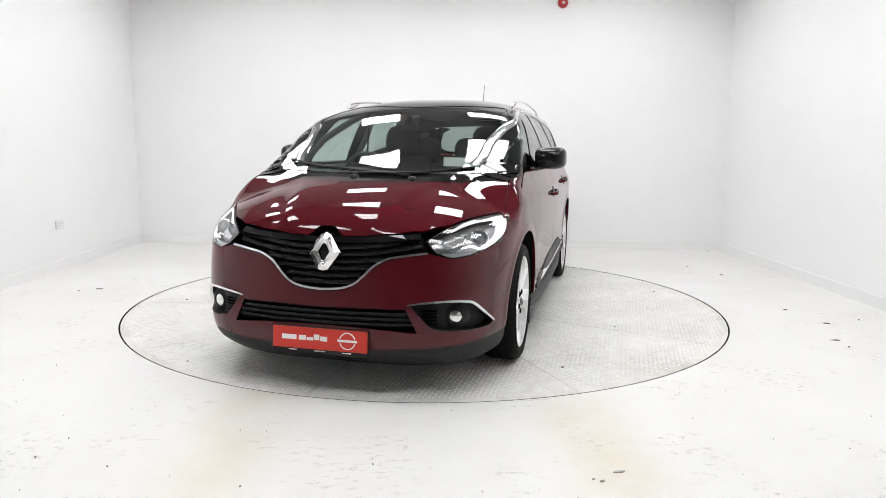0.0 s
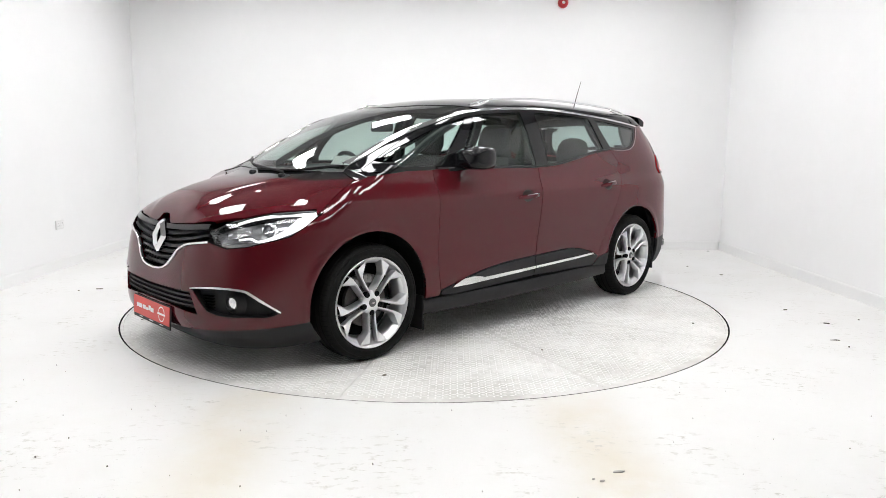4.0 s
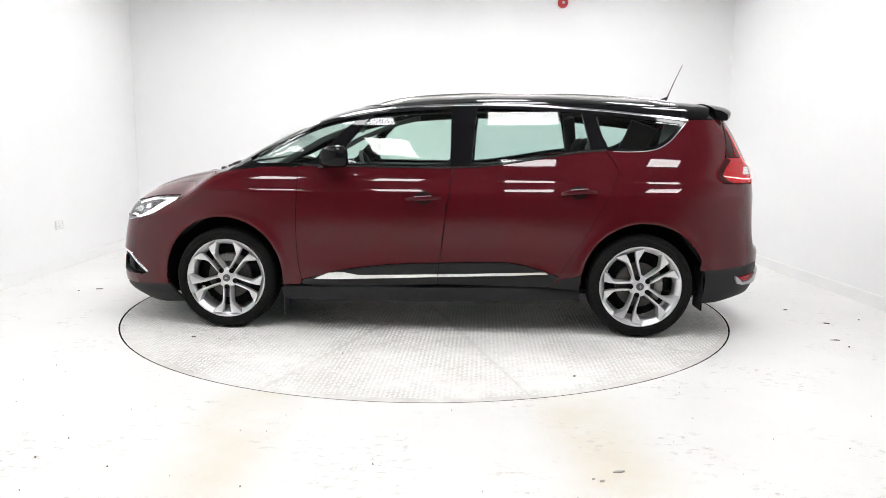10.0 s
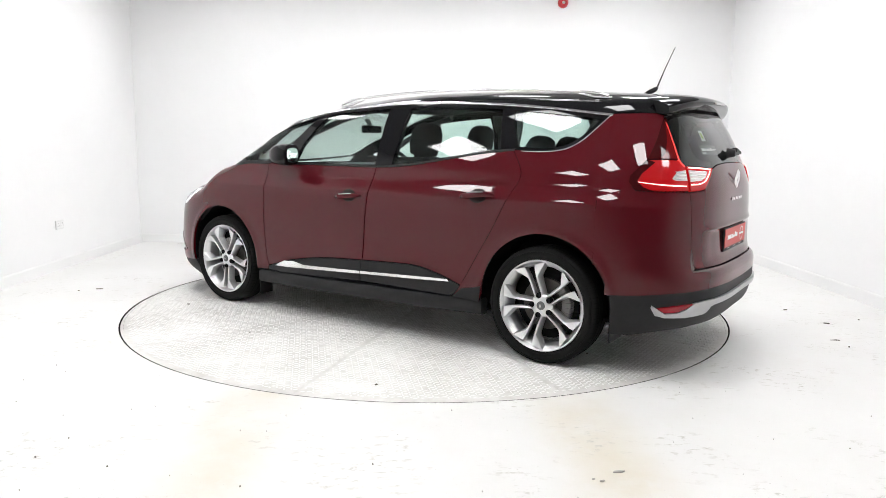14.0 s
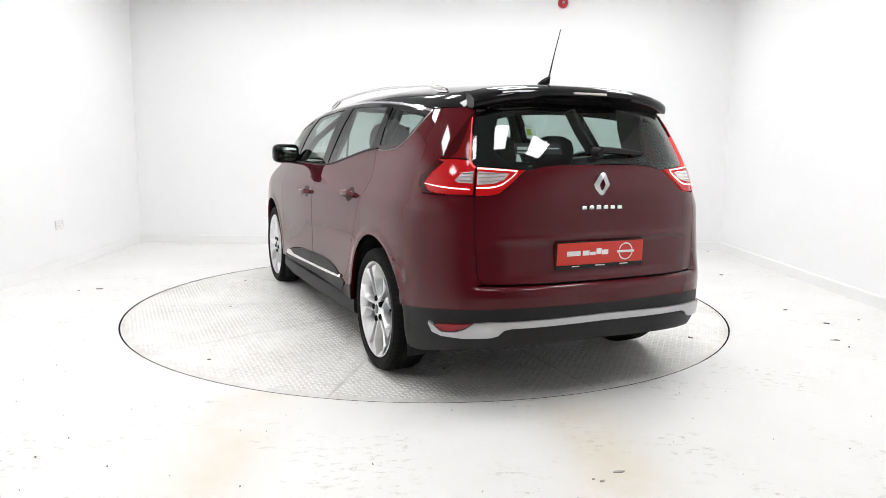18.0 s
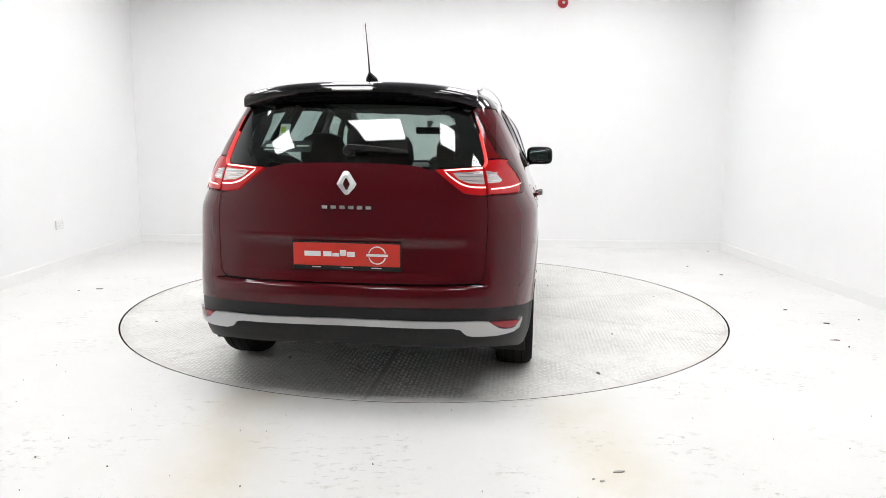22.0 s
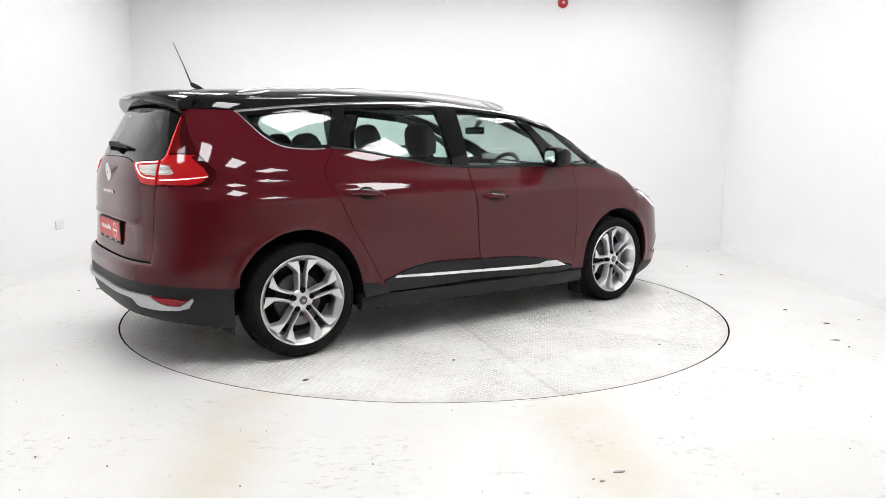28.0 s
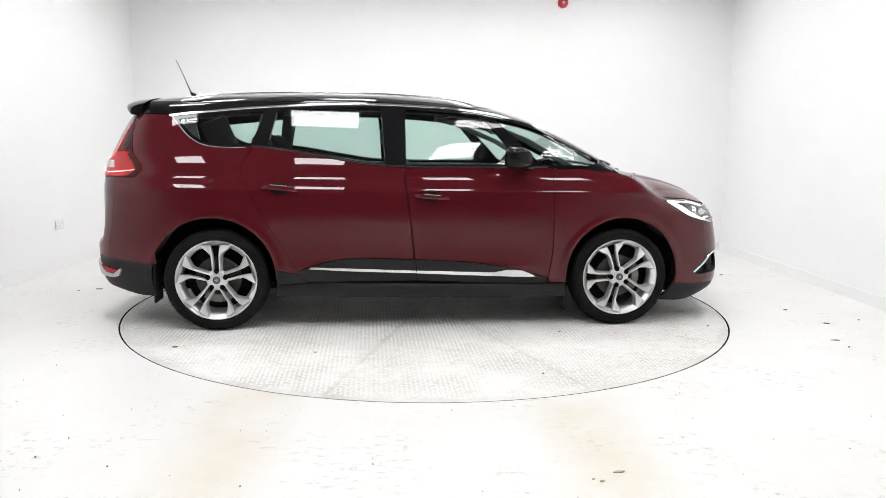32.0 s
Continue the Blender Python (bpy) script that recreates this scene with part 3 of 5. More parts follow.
def door(left, front):
    if front:
        out = np.vstack([FEND_SEAM[::-1], cut(BELT, .905, -.143)[1:-1], DOOR_SEAM[:-3], cut(CLAD_TOP, -.06, .868)])
    else:
        out = np.vstack([DOOR_SEAM[:-3][::-1], cut(BELT, -.143, -1.15)[1:-1], REAR_SEAM[:-4], cut(CLAD_TOP, -.845, -.06)])
    d = skin("front_door" if front else "rear_door", [(out, sided(left))], PAINT, CAR, cell=.02)
    if front:
        clad = np.vstack([cut(CLAD_TOP, .868, -.058), [(-.048, .338), (.362, .323), (.738, .310), (.87, .322)]])
    else:
        clad = np.vstack([cut(CLAD_TOP, -.058, -.845), REAR_SEAM[-5:], [(-.79, .330), (-.42, .336), (-.048, .338)]])
    skin("cladding", [(clad, sided(left))], PLASTIC, d, "matt black lower cladding", lift=.006)
    if front:
        strip = np.array([(.785, .362), (.74, .385), (.681, .408), (.58, .413), (.53, .405), (.483, .396), (-.052, .412), (-.055, .394), (.30, .378), (.475, .371), (.62, .364)])
    else:
        strip = np.array([(-.058, .412), (-.5, .428), (-.77, .437), (-.785, .424), (-.5, .41), (-.058, .395)])
    skin("trim_strip", [(strip, sided(left))], CHROME, d, "bright chrome trim strip", lift=.016, gap=.0, depth=.02, cell=.04)
    # handle: a flat dark patch as cup shade, a body-coloured bar, a glint strip
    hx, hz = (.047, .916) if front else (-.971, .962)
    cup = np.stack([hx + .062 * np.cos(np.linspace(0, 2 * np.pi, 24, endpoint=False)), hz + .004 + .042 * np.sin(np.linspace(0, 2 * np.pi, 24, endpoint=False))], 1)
    skin("cup_shade_patch", [(cup, sided(left))], CUP_SHADE, d, "flat patch darkened for the shade of the handle cup", lift=.0015, gap=0, depth=.004)
    xs = np.linspace(-.112, .112, 9)
    lay = sided(left)
    line = np.stack([hx + xs, hz + .008 * xs / .12 * (-1)], 1)
    p = lay(line)
    nr = slope(p)
    lifts = .012 + .03 * np.clip(1 - (np.abs(xs) / .112) ** 4, 0, 1)
    part("door_handle", swept(p + nr * lifts[:, None] - nr * .008, [(.010, .0175 * (1 - .55 * (abs(v) / .122) ** 3)) for v in xs], 10), PAINT, d, "body-coloured pull handle", smooth=True)
    # satin strip stands in for the pale reflection along the bar's top
    part("handle_glint", swept((p + nr * (lifts[:, None] + .0015) + np.array([0, 0, .0125]))[2:-2], [(.003, .0024)] * (len(xs) - 4), 6), SATIN, d, "thin satin strip as the handle's reflected line", smooth=True)
    return d


TAILGATE_EDGE = flow([(.668, 1.028), (.665, .9), (.655, .75), (.648, .665), (.635, .63), (.605, .612)], 4)
LAMP_OUT = np.array([(.700, 1.440), (.735, 1.40), (.80, 1.30), (.865, 1.205), (.965, 1.115), (.975, 1.075), (.945, 1.033), (.80, 1.027), (.672, 1.027), (.672, 1.168), (.695, 1.20), (.705, 1.30)])
QX = -1.72
rear_arch = arch(-HUB_X, AR, 0, 180, 40)


def quarter(left):
    top_join = np.interp(QX, RAIL[::-1, 0], RAIL[::-1, 1])
    win = flow([(-1.185, 1.240), (-1.30, 1.236), (-1.42, 1.243), (-1.50, 1.262), (-1.575, 1.308), (-1.64, 1.375), (-1.70, 1.447)], 4)
    side = np.vstack([REAR_SEAM[::-1][5:], win, [(QX, 1.449)], [(QX, z) for z in (1.3, 1.1, .9, .7, .6245)], arch(-HUB_X, AR, 138.97, 0, 34), [(-.99, .318), (-.80, .330)]])
    edge = to_tail(on_left(np.array([(QX, z) for z in np.linspace(.6245, 1.449, 12)])))
    tail = np.vstack([edge, to_tail(on_left(np.array([(-1.85, 1.452), (-1.93, 1.452)]))), LAMP_OUT[0:9], [(.668, 1.02)], TAILGATE_EDGE[1:-1], [(.66, .605)]])
    flip = (lambda q: q) if left else other
    lay_tail = on_tail
    return skin("quarter_panel", [(side, sided(left)), (flip(tail), lay_tail)], PAINT, CAR, gap=0, cell=.02)


def greenhouse(left):
    """Side windows with their pillars, belt moulding and chrome line."""
    lay = sided(left)
    aq = np.vstack([cut(down(BELT, -.012), .84, 1.16)[::-1] * 1, [(.80, 1.15), (.70, 1.255), (.60, 1.352), (.505, 1.435)], cut(down(RAIL, .028), .505, 1.20)])
    fw = np.vstack([cut(down(BELT, -.014), .64, -.125), [(-.125, 1.3), (-.125, 1.505)], cut(down(RAIL, .028), -.125, .40), [(.50, 1.36), (.58, 1.26)]])
    rw = np.vstack([cut(down(BELT, -.014), -.26, -1.06), [(-1.04, 1.32), (-1.005, 1.488)], cut(down(RAIL, .028), -1.0, -.30), [(-.285, 1.4)]])
    qw = np.vstack([flow([(-1.165, 1.262), (-1.30, 1.252), (-1.42, 1.258), (-1.49, 1.277), (-1.56, 1.322), (-1.62, 1.382), (-1.66, 1.425)], 3), cut(down(RAIL, .026), -1.64, -1.09), [(-1.12, 1.37)]])
    for nm, poly, m, lb in (("front_quarter_window", aq, GLASS, "small fixed front quarter pane"), ("front_window", fw, GLASS, "front door window pane"),
                            ("rear_window", rw, TINT, "rear door window pane"), ("rear_quarter_window", qw, TINT, "fixed rear quarter pane")):
        skin(nm, [(poly, lay)], m, CAR, lb, gap=0, lift=-.006, depth=0, cell=.04)
    pill = [("mirror_post", np.vstack([[(.86, 1.12), (.64, 1.12)], [(.58, 1.26), (.50, 1.36), (.40, 1.468)], [(.505, 1.445)], [(.60, 1.352), (.70, 1.255), (.80, 1.15)]])),
            ("centre_pillar", np.array([(-.125, 1.113), (-.265, 1.118), (-.285, 1.4), (-.30, 1.512), (-.125, 1.508), (-.125, 1.3)])),
            ("rear_pillar", np.array([(-1.06, 1.232), (-1.175, 1.243), (-1.12, 1.37), (-1.085, 1.487), (-1.0, 1.492), (-1.04, 1.32)])),
            ("window_header", np.vstack([cut(down(RAIL, .004), 1.30, -1.70), cut(down(RAIL, .030), -1.66, 1.22)])),
            ("belt_moulding", np.vstack([cut(BELT, 1.38, -1.17), cut(down(BELT, -.016), -1.17, 1.30)])),
            ("cowl_corner", np.array([(1.455, 1.066), (1.38, 1.078), (1.32, 1.085), (1.2, 1.096), (1.1, 1.103), (.95, 1.106), (.92, 1.128), (1.14, 1.130), (1.22, 1.150), (1.28, 1.178), (1.34, 1.150), (1.42, 1.105)])),
            ("quarter_frame", np.vstack([flow([(-1.17, 1.242), (-1.30, 1.238), (-1.42, 1.245), (-1.50, 1.264), (-1.575, 1.31), (-1.64, 1.377), (-1.695, 1.44)], 4),
                                         flow([(-1.66, 1.43), (-1.62, 1.386), (-1.56, 1.325), (-1.49, 1.28), (-1.42, 1.261), (-1.30, 1.255), (-1.165, 1.264)], 4)]))]
    for nm, poly in pill:
        skin(nm, [(poly, lay)], BLACK, CAR, gap=0, lift=-.002, depth=.03, cell=.04)
    ribbon("chrome_line", RAIL[2:], lay, .0065, CHROME, CAR, "thin chrome line over the side windows", n=2)
    ribbon("quarter_chrome", flow([(-1.20, 1.236), (-1.30, 1.233), (-1.42, 1.240), (-1.50, 1.259), (-1.575, 1.305), (-1.64, 1.372), (-1.70, 1.44)], 4), lay, .0018, SATIN, CAR, "fine silver line round the quarter window", n=1, lift=.003)
    ribbon("belt_seal", cut(down(BELT, -.004), .86, -1.16), lay, .005, PLASTIC, CAR, n=1)


for left in (True, False):
    fender(left)
    door(left, True)
    door(left, False)
    qp = quarter(left)
    skin("cladding", [(np.array([(-1.008, .420), (-.947, .402), (-.873, .390), (-.80, .330), (-.99, .318)]), sided(left))], PLASTIC, qp, "matt black lower cladding", gap=0, lift=.006)
    greenhouse(left)

# roof, bonnet, windscreen
edge = to_top(on_left(cut(RAIL, 1.40, QX)))
edge = edge[edge[:, 0] < 1.35]
SCREEN_SIDE = flow([(.35, .585), (.453, .612), (.60, .645), (.77, .675), (.94, .691), (1.10, .701), (1.24, .708), (1.37, .712)], 4)
HEADER = flow([(.60, 0), (.585, .12), (.545, .25), (.465, .44), (.35, .585)], 4)
SCREEN_BASE = flow([(1.565, 0), (1.55, .2), (1.515, .36), (1.46, .53), (1.395, .67), (1.37, .712)], 4)
TAIL_EDGE = [(-1.90, .585), (-1.97, .50), (-2.0, .3), (-2.005, 0)]


def both_top(half):
    half = np.array(half, float)
    o = half[::-1] * (1, -1)
    return np.vstack([half, o[np.abs(o[:, 1]) > 1e-6]])


roof_half = np.vstack([HEADER[:-1], [(.35, .585)], edge[edge[:, 0] < .32], [(-1.80, edge[-1, 1] + .004)], TAIL_EDGE])
skin("roof", [(both_top(roof_half), on_top)], BLACK, CAR, "gloss black roof", gap=.001, cell=.04)
for s in (1, -1):
    post = np.vstack([edge[::-1][edge[::-1][:, 0] > .32], [(1.385, .80), (1.38, .76)], SCREEN_SIDE[::-1][1:]])
    skin("windscreen_pillar", [(post if s > 0 else top_other(post), on_top)], BLACK, CAR, "gloss black windscreen pillar", gap=.0, cell=.03)
ws_half = np.vstack([SCREEN_BASE, SCREEN_SIDE[::-1][1:], HEADER[::-1][1:]])
skin("windscreen", [(both_top(ws_half), on_top)], SCREEN, CAR, "large raked windscreen", gap=.003, lift=-.003, depth=0, cell=.05)
BONNET_REAR = flow([(1.765, 0), (1.755, .12), (1.70, .30), (1.62, .455), (1.54, .61), (1.49, .72), (1.455, .797)], 4)
cowl = np.vstack([BONNET_REAR, [(1.40, .815), (1.383, .80), (1.378, .76)], SCREEN_BASE[::-1]])
skin("cowl", [(both_top(cowl), on_top)], BLACK, CAR, "gloss black cowl below the windscreen", gap=0, lift=-.006, cell=.04)
BONNET_FRONT = np.array([(0, .858), (.045, .853), (.075, .822), (.10, .806), (.22, .812), (.37, .826), (.518, .842), (.673, .866), (.82, .893), (.95, .903), (1.08, .909)])
bf = to_top(on_nose(BONNET_FRONT))
bonnet_half = np.vstack([BONNET_REAR, bonnet_seam_top[::-1], bf[::-1]])
skin("bonnet", [(both_top(bonnet_half), on_top)], PAINT, CAR, "dark red bonnet", gap=.001, cell=.02)

# nose
V_LINE = flow([(0, .547), (.10, .556), (.165, .578), (.215, .618), (.27, .672), (.34, .708), (.43, .725), (.525, .738)], 4)
grille_half = np.vstack([V_LINE, [(.515, .795), (.518, .838)], BONNET_FRONT[6:0:-1] - (0, .004), [(0, .854)]])
skin("grille_backing", [(both(grille_half), on_nose)], DARK, CAR, gap=0, lift=-.05, depth=0)
LG_TOP = flow([(0, .458), (.22, .463), (.42, .466)], 4)
LG_LOW = flow([(.475, .345), (.25, .362), (0, .366)], 4)
FOG_TOP = flow([(.432, .487), (.585, .501), (.734, .488), (.79, .451), (.905, .366)], 4)
FOG_LOW = flow([(.905, .366), (.86, .345), (.772, .345), (.62, .352), (.535, .372)], 4)
CHIN = flow([(0, .240), (.27, .252), (.6, .272), (.9, .284), tuple(front_arch[0])], 4)
up = np.vstack([V_LINE, HL[::-1][1:6], [(1.10, .72)], front_arch[::-1][:9], [(.905, .366)], FOG_TOP[::-1][1:], [(.432, .487), (.42, .466)], LG_TOP[::-1][1:]])
lo = np.vstack([CHIN, front_arch[1:16], FOG_LOW, [(.475, .345)], LG_LOW[1:]])
fin = np.vstack([[(.432, .487)], FOG_LOW[::-1][0:1], [(.475, .345), (.42, .466)]])
skin("front_bumper", [(both(up), on_nose), (both(lo), on_nose), (fin, on_nose), (other(fin), on_nose)], PAINT, CAR, "dark red front bumper", gap=0, cell=.02)
chin_low = np.array([(1.10, .16), (.9, .14), (.6, .13), (.3, .125), (0, .125)])
skin("chin", [(both(np.vstack([CHIN, chin_low])), on_nose)], PLASTIC, CAR, "matt black lower bumper edge", gap=0, lift=-.004)
skin("lower_grille_backing", [(both(np.vstack([LG_TOP, LG_LOW])), on_nose)], DARK, CAR, gap=0, lift=-.06, depth=0)
ribbon("grille_chrome", np.vstack([other(V_LINE)[::-1][:-1], V_LINE]), on_nose, .0068, CHROME, CAR, "chrome strip under the grille", n=1, lift=.008)

# tail
GLASS_LOW = flow([(0, 1.182), (.2, 1.180), (.33, 1.172), (.42, 1.153)], 4)
tg = np.vstack([GLASS_LOW, [(.432, 1.149), (.50, 1.09), (.556, 1.040), (.668, 1.028)], TAILGATE_EDGE[1:], [(.3, .608), (0, .607)]])
skin("tailgate", [(both(tg), on_tail)], PAINT, CAR, "dark red tailgate", cell=.0125)
RG_SIDE = [(.43, 1.154), (.55, 1.165), (.668, 1.172), (.69, 1.20), (.70, 1.30), (.692, 1.42)]
rg = np.vstack([GLASS_LOW, RG_SIDE, [(.62, 1.455), (.49, 1.466), (0, 1.47)]])
skin("rear_screen", [(both(rg), on_tail)], REAR_TINT, CAR, "dark tinted tailgate window", gap=.002, lift=-.004, depth=0, cell=.05)
rear_arch_tail = to_tail(on_left(arch(-HUB_X, AR, 138.97, 176, 14)))
DARK_LINE = flow([(0, .50), (.45, .505), (.75, .493), (1.0, .468), (1.25, .46)], 4)
join_x = to_tail(on_left(np.array([(QX, .6245)])))
bump = np.vstack([[(0, .603), (.3, .604), (.605, .606), (.66, .605)], join_x, rear_arch_tail[:7], [(rear_arch_tail[6][0], .463)], DARK_LINE[DARK_LINE[:, 0] < rear_arch_tail[6][0] - .02][::-1]])
skin("rear_bumper", [(both(bump), on_tail)], PAINT, CAR, "dark red rear bumper", gap=.0, cell=.0125)
skirt = np.vstack([DARK_LINE[DARK_LINE[:, 0] < rear_arch_tail[6][0] - .02], [(rear_arch_tail[6][0], .462)], rear_arch_tail[6:], [(rear_arch_tail[-1][0], .235), (.95, .24), (.8, .275), (.6, .298), (0, .312)]])
skin("rear_skirt", [(both(skirt), on_tail)], PLASTIC, CAR, "matt black rear bumper skirt", gap=0, lift=-.003)
for s in (1, -1):
    border = np.array([(.692, 1.42), (.70, 1.30), (.69, 1.20), (.668, 1.170), (.55, 1.163), (.435, 1.155), (.40, 1.19), (.53, 1.20), (.575, 1.235), (.585, 1.30), (.575, 1.40), (.50, 1.437), (.62, 1.455)])
    skin("screen_border", [(border if s > 0 else other(border), on_tail)], BLACK, CAR, "black border of the rear screen", gap=0, lift=-.007, depth=0)


# ---- wheels ----
def wheel():
    """Twenty-inch wheel, its outer face towards +y, its middle at the hub face."""
    R, r = WHEEL_R, .266
    t = part("wheel", turned([(r - .012, -.17), (r + .004, -.165), (r, -.15), (r - .03, -.13), (r - .035, -.05), (r - .018, -.022), (r + .002, -.014), (r + .006, -.007), (r + .002, -.003), (r - .004, -.005), (r - .009, -.011), (r - .014, -.018), (r - .020, -.026), (r - .026, -.04), (r - .028, -.13)], 64), ALLOY, None, "silver alloy wheel with five pairs of spokes", smooth=True, angle=40)
    prof = [(r - .004, -.17), (r + .02, -.198), (R - .040, -.204), (R - .012, -.196), (R - .001, -.172), (R + .002, -.1), (R - .001, -.028), (R - .011, -.006), (R - .040, .004), (r + .03, .003), (r + .006, -.006), (r - .004, -.012)]
    tyre = part("tyre", turned(prof, 64, closed=False), RUBBER, t, "black road tyre", smooth=True, angle=50)
    for y in (-.145, -.1, -.055):
        part("tread_groove", turned([(R + .0012, y - .005), (R + .0025, y - .004), (R + .0025, y + .004), (R + .0012, y + .005)], 64), DARK, t)
    for q, y in ((R - .026, .0010), (r + .020, -.0010)):
        part("sidewall_ridge", turned([(q - .003, y - .002), (q - .0018, y + .0028), (q + .0018, y + .0022), (q + .003, y - .003)], 64), RUBBER, t, smooth=True)
    # shoulder cuts of the tread, laid into its rounded edge
    V, F = [], []
    for k in range(72):
        a = 2 * math.pi * k / 72
        c, d = math.cos(a), math.sin(a)
        for line in (((-.045, R + .0012), (-.027, R - .0001), (-.0045, R - .0115)), ((-.158, R + .0012), (-.173, R - .0001), (-.197, R - .0118))):
            base = len(V)
            for y, q in line:
                for w in (-.0022, .0022):
                    V.append((q * c - w * d, y, q * d + w * c))
            F += [(base, base + 1, base + 3, base + 2), (base + 2, base + 3, base + 5, base + 4)]
    tagged(mesh_ob("tread_pattern", V, F, DARK, t, "dark cuts in the tyre's shoulder"), kind="stuff")
    # one arm of a spoke pair: distance out, inner edge and outer edge off the pair's axis, height of the face
    arm = np.array([(.046, .0160, .030, -.021), (.062, .0165, .034, -.020), (.080, .0165, .036, -.018), (.105, .0165, .0375, -.015), (.132, .0170, .0395, -.012), (.156, .0180, .0415, -.010),
                    (.170, .0190, .0450, -.008), (.184, .0205, .0560, -.007), (.198, .0225, .0710, -.005), (.212, .0245, .0870, -.003), (.226, .0280, .1030, -.002), (.240, .0310, .1150, -.002)])
    arm = flow(arm, 3)
    for k in range(5):
        for s in (-1, 1):
            base = 2 * math.pi * k / 5
            ca, sa = math.cos(base), math.sin(base)
            bm = bmesh.new()
            rows = []
            for rr, a0, a1, y in arm:
                row = []
                w = a1 - a0
                for off, dy in ((a0 + .0015, -.040), (a0, -.004), (a0 + .0020, 0), ((a0 + a1 - min(.013, w * .45)) / 2, .0022), (a1 - min(.013, w * .45), -.001), (a1, -.030), (a1 - .0015, -.052)):
                    row.append(bm.verts.new((rr * ca - s * off * sa, y + dy, rr * sa + s * off * ca)))
                rows.append(row)
            for a, b in zip(rows, rows[1:]):
                for q in range(6):
                    bm.faces.new((a[q], a[q + 1], b[q + 1], b[q]))
            part("spoke", bm, ALLOY, t, smooth=True, angle=28)
        # web at the outer end of each pair
        a = 2 * math.pi * k / 5
        part("bolt", bolt_at(a), DARK, t, "dark wheel bolt")
    part("hub", turned([(0, -.012), (.030, -.014), (.045, -.017), (.062, -.022), (.070, -.030), (.072, -.06), (0, -.06)], 40), ALLOY, t, "silver hub", smooth=True)
    part("centre_cap", turned([(0, -.006), (.018, -.007), (.025, -.010), (.0275, -.018)], 28), mat("cap_grey", (.11, .11, .115), .35, .4), t, "grey centre cap", smooth=True)
    bm = bmesh.new()
    for u0, u1 in ((.012, .007),):
        o = [bm.verts.new(v) for v in ((0, -.004, u0), (u0 * .6, -.004, 0), (0, -.004, -u0), (-u0 * .6, -.004, 0))]
        i = [bm.verts.new(v) for v in ((0, -.004, u0 * .4), (u0 * .25, -.004, 0), (0, -.004, -u0 * .4), (-u0 * .25, -.004, 0))]
        for k in range(4):
            bm.faces.new((o[k], o[(k + 1) % 4], i[(k + 1) % 4], i[k]))
    part("cap_emblem", bm, CHROME, t)
    part("brake_disc", turned([(.045, -.085), (.15, -.085), (.152, -.09), (.152, -.108), (.045, -.108)], 48), IRON, t, "worn iron brake disc", smooth=True)
    cal = bmesh.new()
    for i in range(7):
        a = radians(140 + i * 12)
        box(cal, (-.028, -.125, -.018), (.028, -.068, .018), .006, 1, Matrix.Translation((.135 * math.cos(a), 0, .135 * math.sin(a))) @ Matrix.Rotation(-a, 4, "Y"))
    part("brake_calliper", cal, mat("calliper_grey", (.22, .215, .21), .5, .4), t, "grey brake calliper")
    part("backing", turned([(0, -.13), (.215, -.13), (.22, -.16)], 40), DARK, t)
    return t


def bolt_at(a):
    bm = turned([(0, -.012), (.007, -.012), (.008, -.007), (.014, -.007), (.0170, -.012), (.0170, -.04), (0, -.04)], 12)
    bmesh.ops.translate(bm, vec=(.060 * math.cos(a), -.004, .060 * math.sin(a)), verts=bm.verts)
    return bm


proto = wheel()
places = [(HUB_X, .893, 270, 1), (-HUB_X, .898, 0, 1), (HUB_X, -.893, 180, -1), (-HUB_X, -.898, 90, -1)]
wheels = [proto] + [copy_thing(proto, Matrix()) for _ in range(3)]
for w, (x, y, spin, side) in zip(wheels, places):
    w.parent = CAR
    turn = pose(x, y, WHEEL_R, 0, 0, 0 if side > 0 else 180) @ pose(0, 0, 0, 0, -spin if side > 0 else -(180 - spin), 0)
    w.matrix_basis = turn

# wheel housings, sills, underbody, mud flaps
for x in (HUB_X, -HUB_X):
    for s in (1, -1):
        bm = bmesh.new()
        n = 20
        rows = []
        for i in range(n + 1):
            a = math.pi * (-.04 + 1.08 * i / n)
            c, z = math.cos(a), math.sin(a)
            rr = AR + .004
            xo = x + (.012 if x > 0 else -.014)
            lip = float(on_left(np.array([[xo + rr * c, max(.22, HUB_Z + .010 + rr * z)]]))[0, 1])
            rows.append([bm.verts.new(v) for v in ((xo + rr * c, s * (lip - .012), HUB_Z + .010 + rr * z), (xo + (rr + .02) * c, s * (lip - .05), HUB_Z + (rr + .02) * z), (xo + (rr + .02) * c, s * .58, HUB_Z + (rr + .02) * z), (x, s * .56, HUB_Z))])
        for a, b in zip(rows, rows[1:]):
            for k in range(3):
                if k == 2:
                    bm.faces.new((a[2], b[2], b[3], a[3]))
                else:
                    bm.faces.new((a[k], a[k + 1], b[k + 1], b[k]))
        part("wheel_housing", bm, DARK, CAR, "black wheel arch liner")
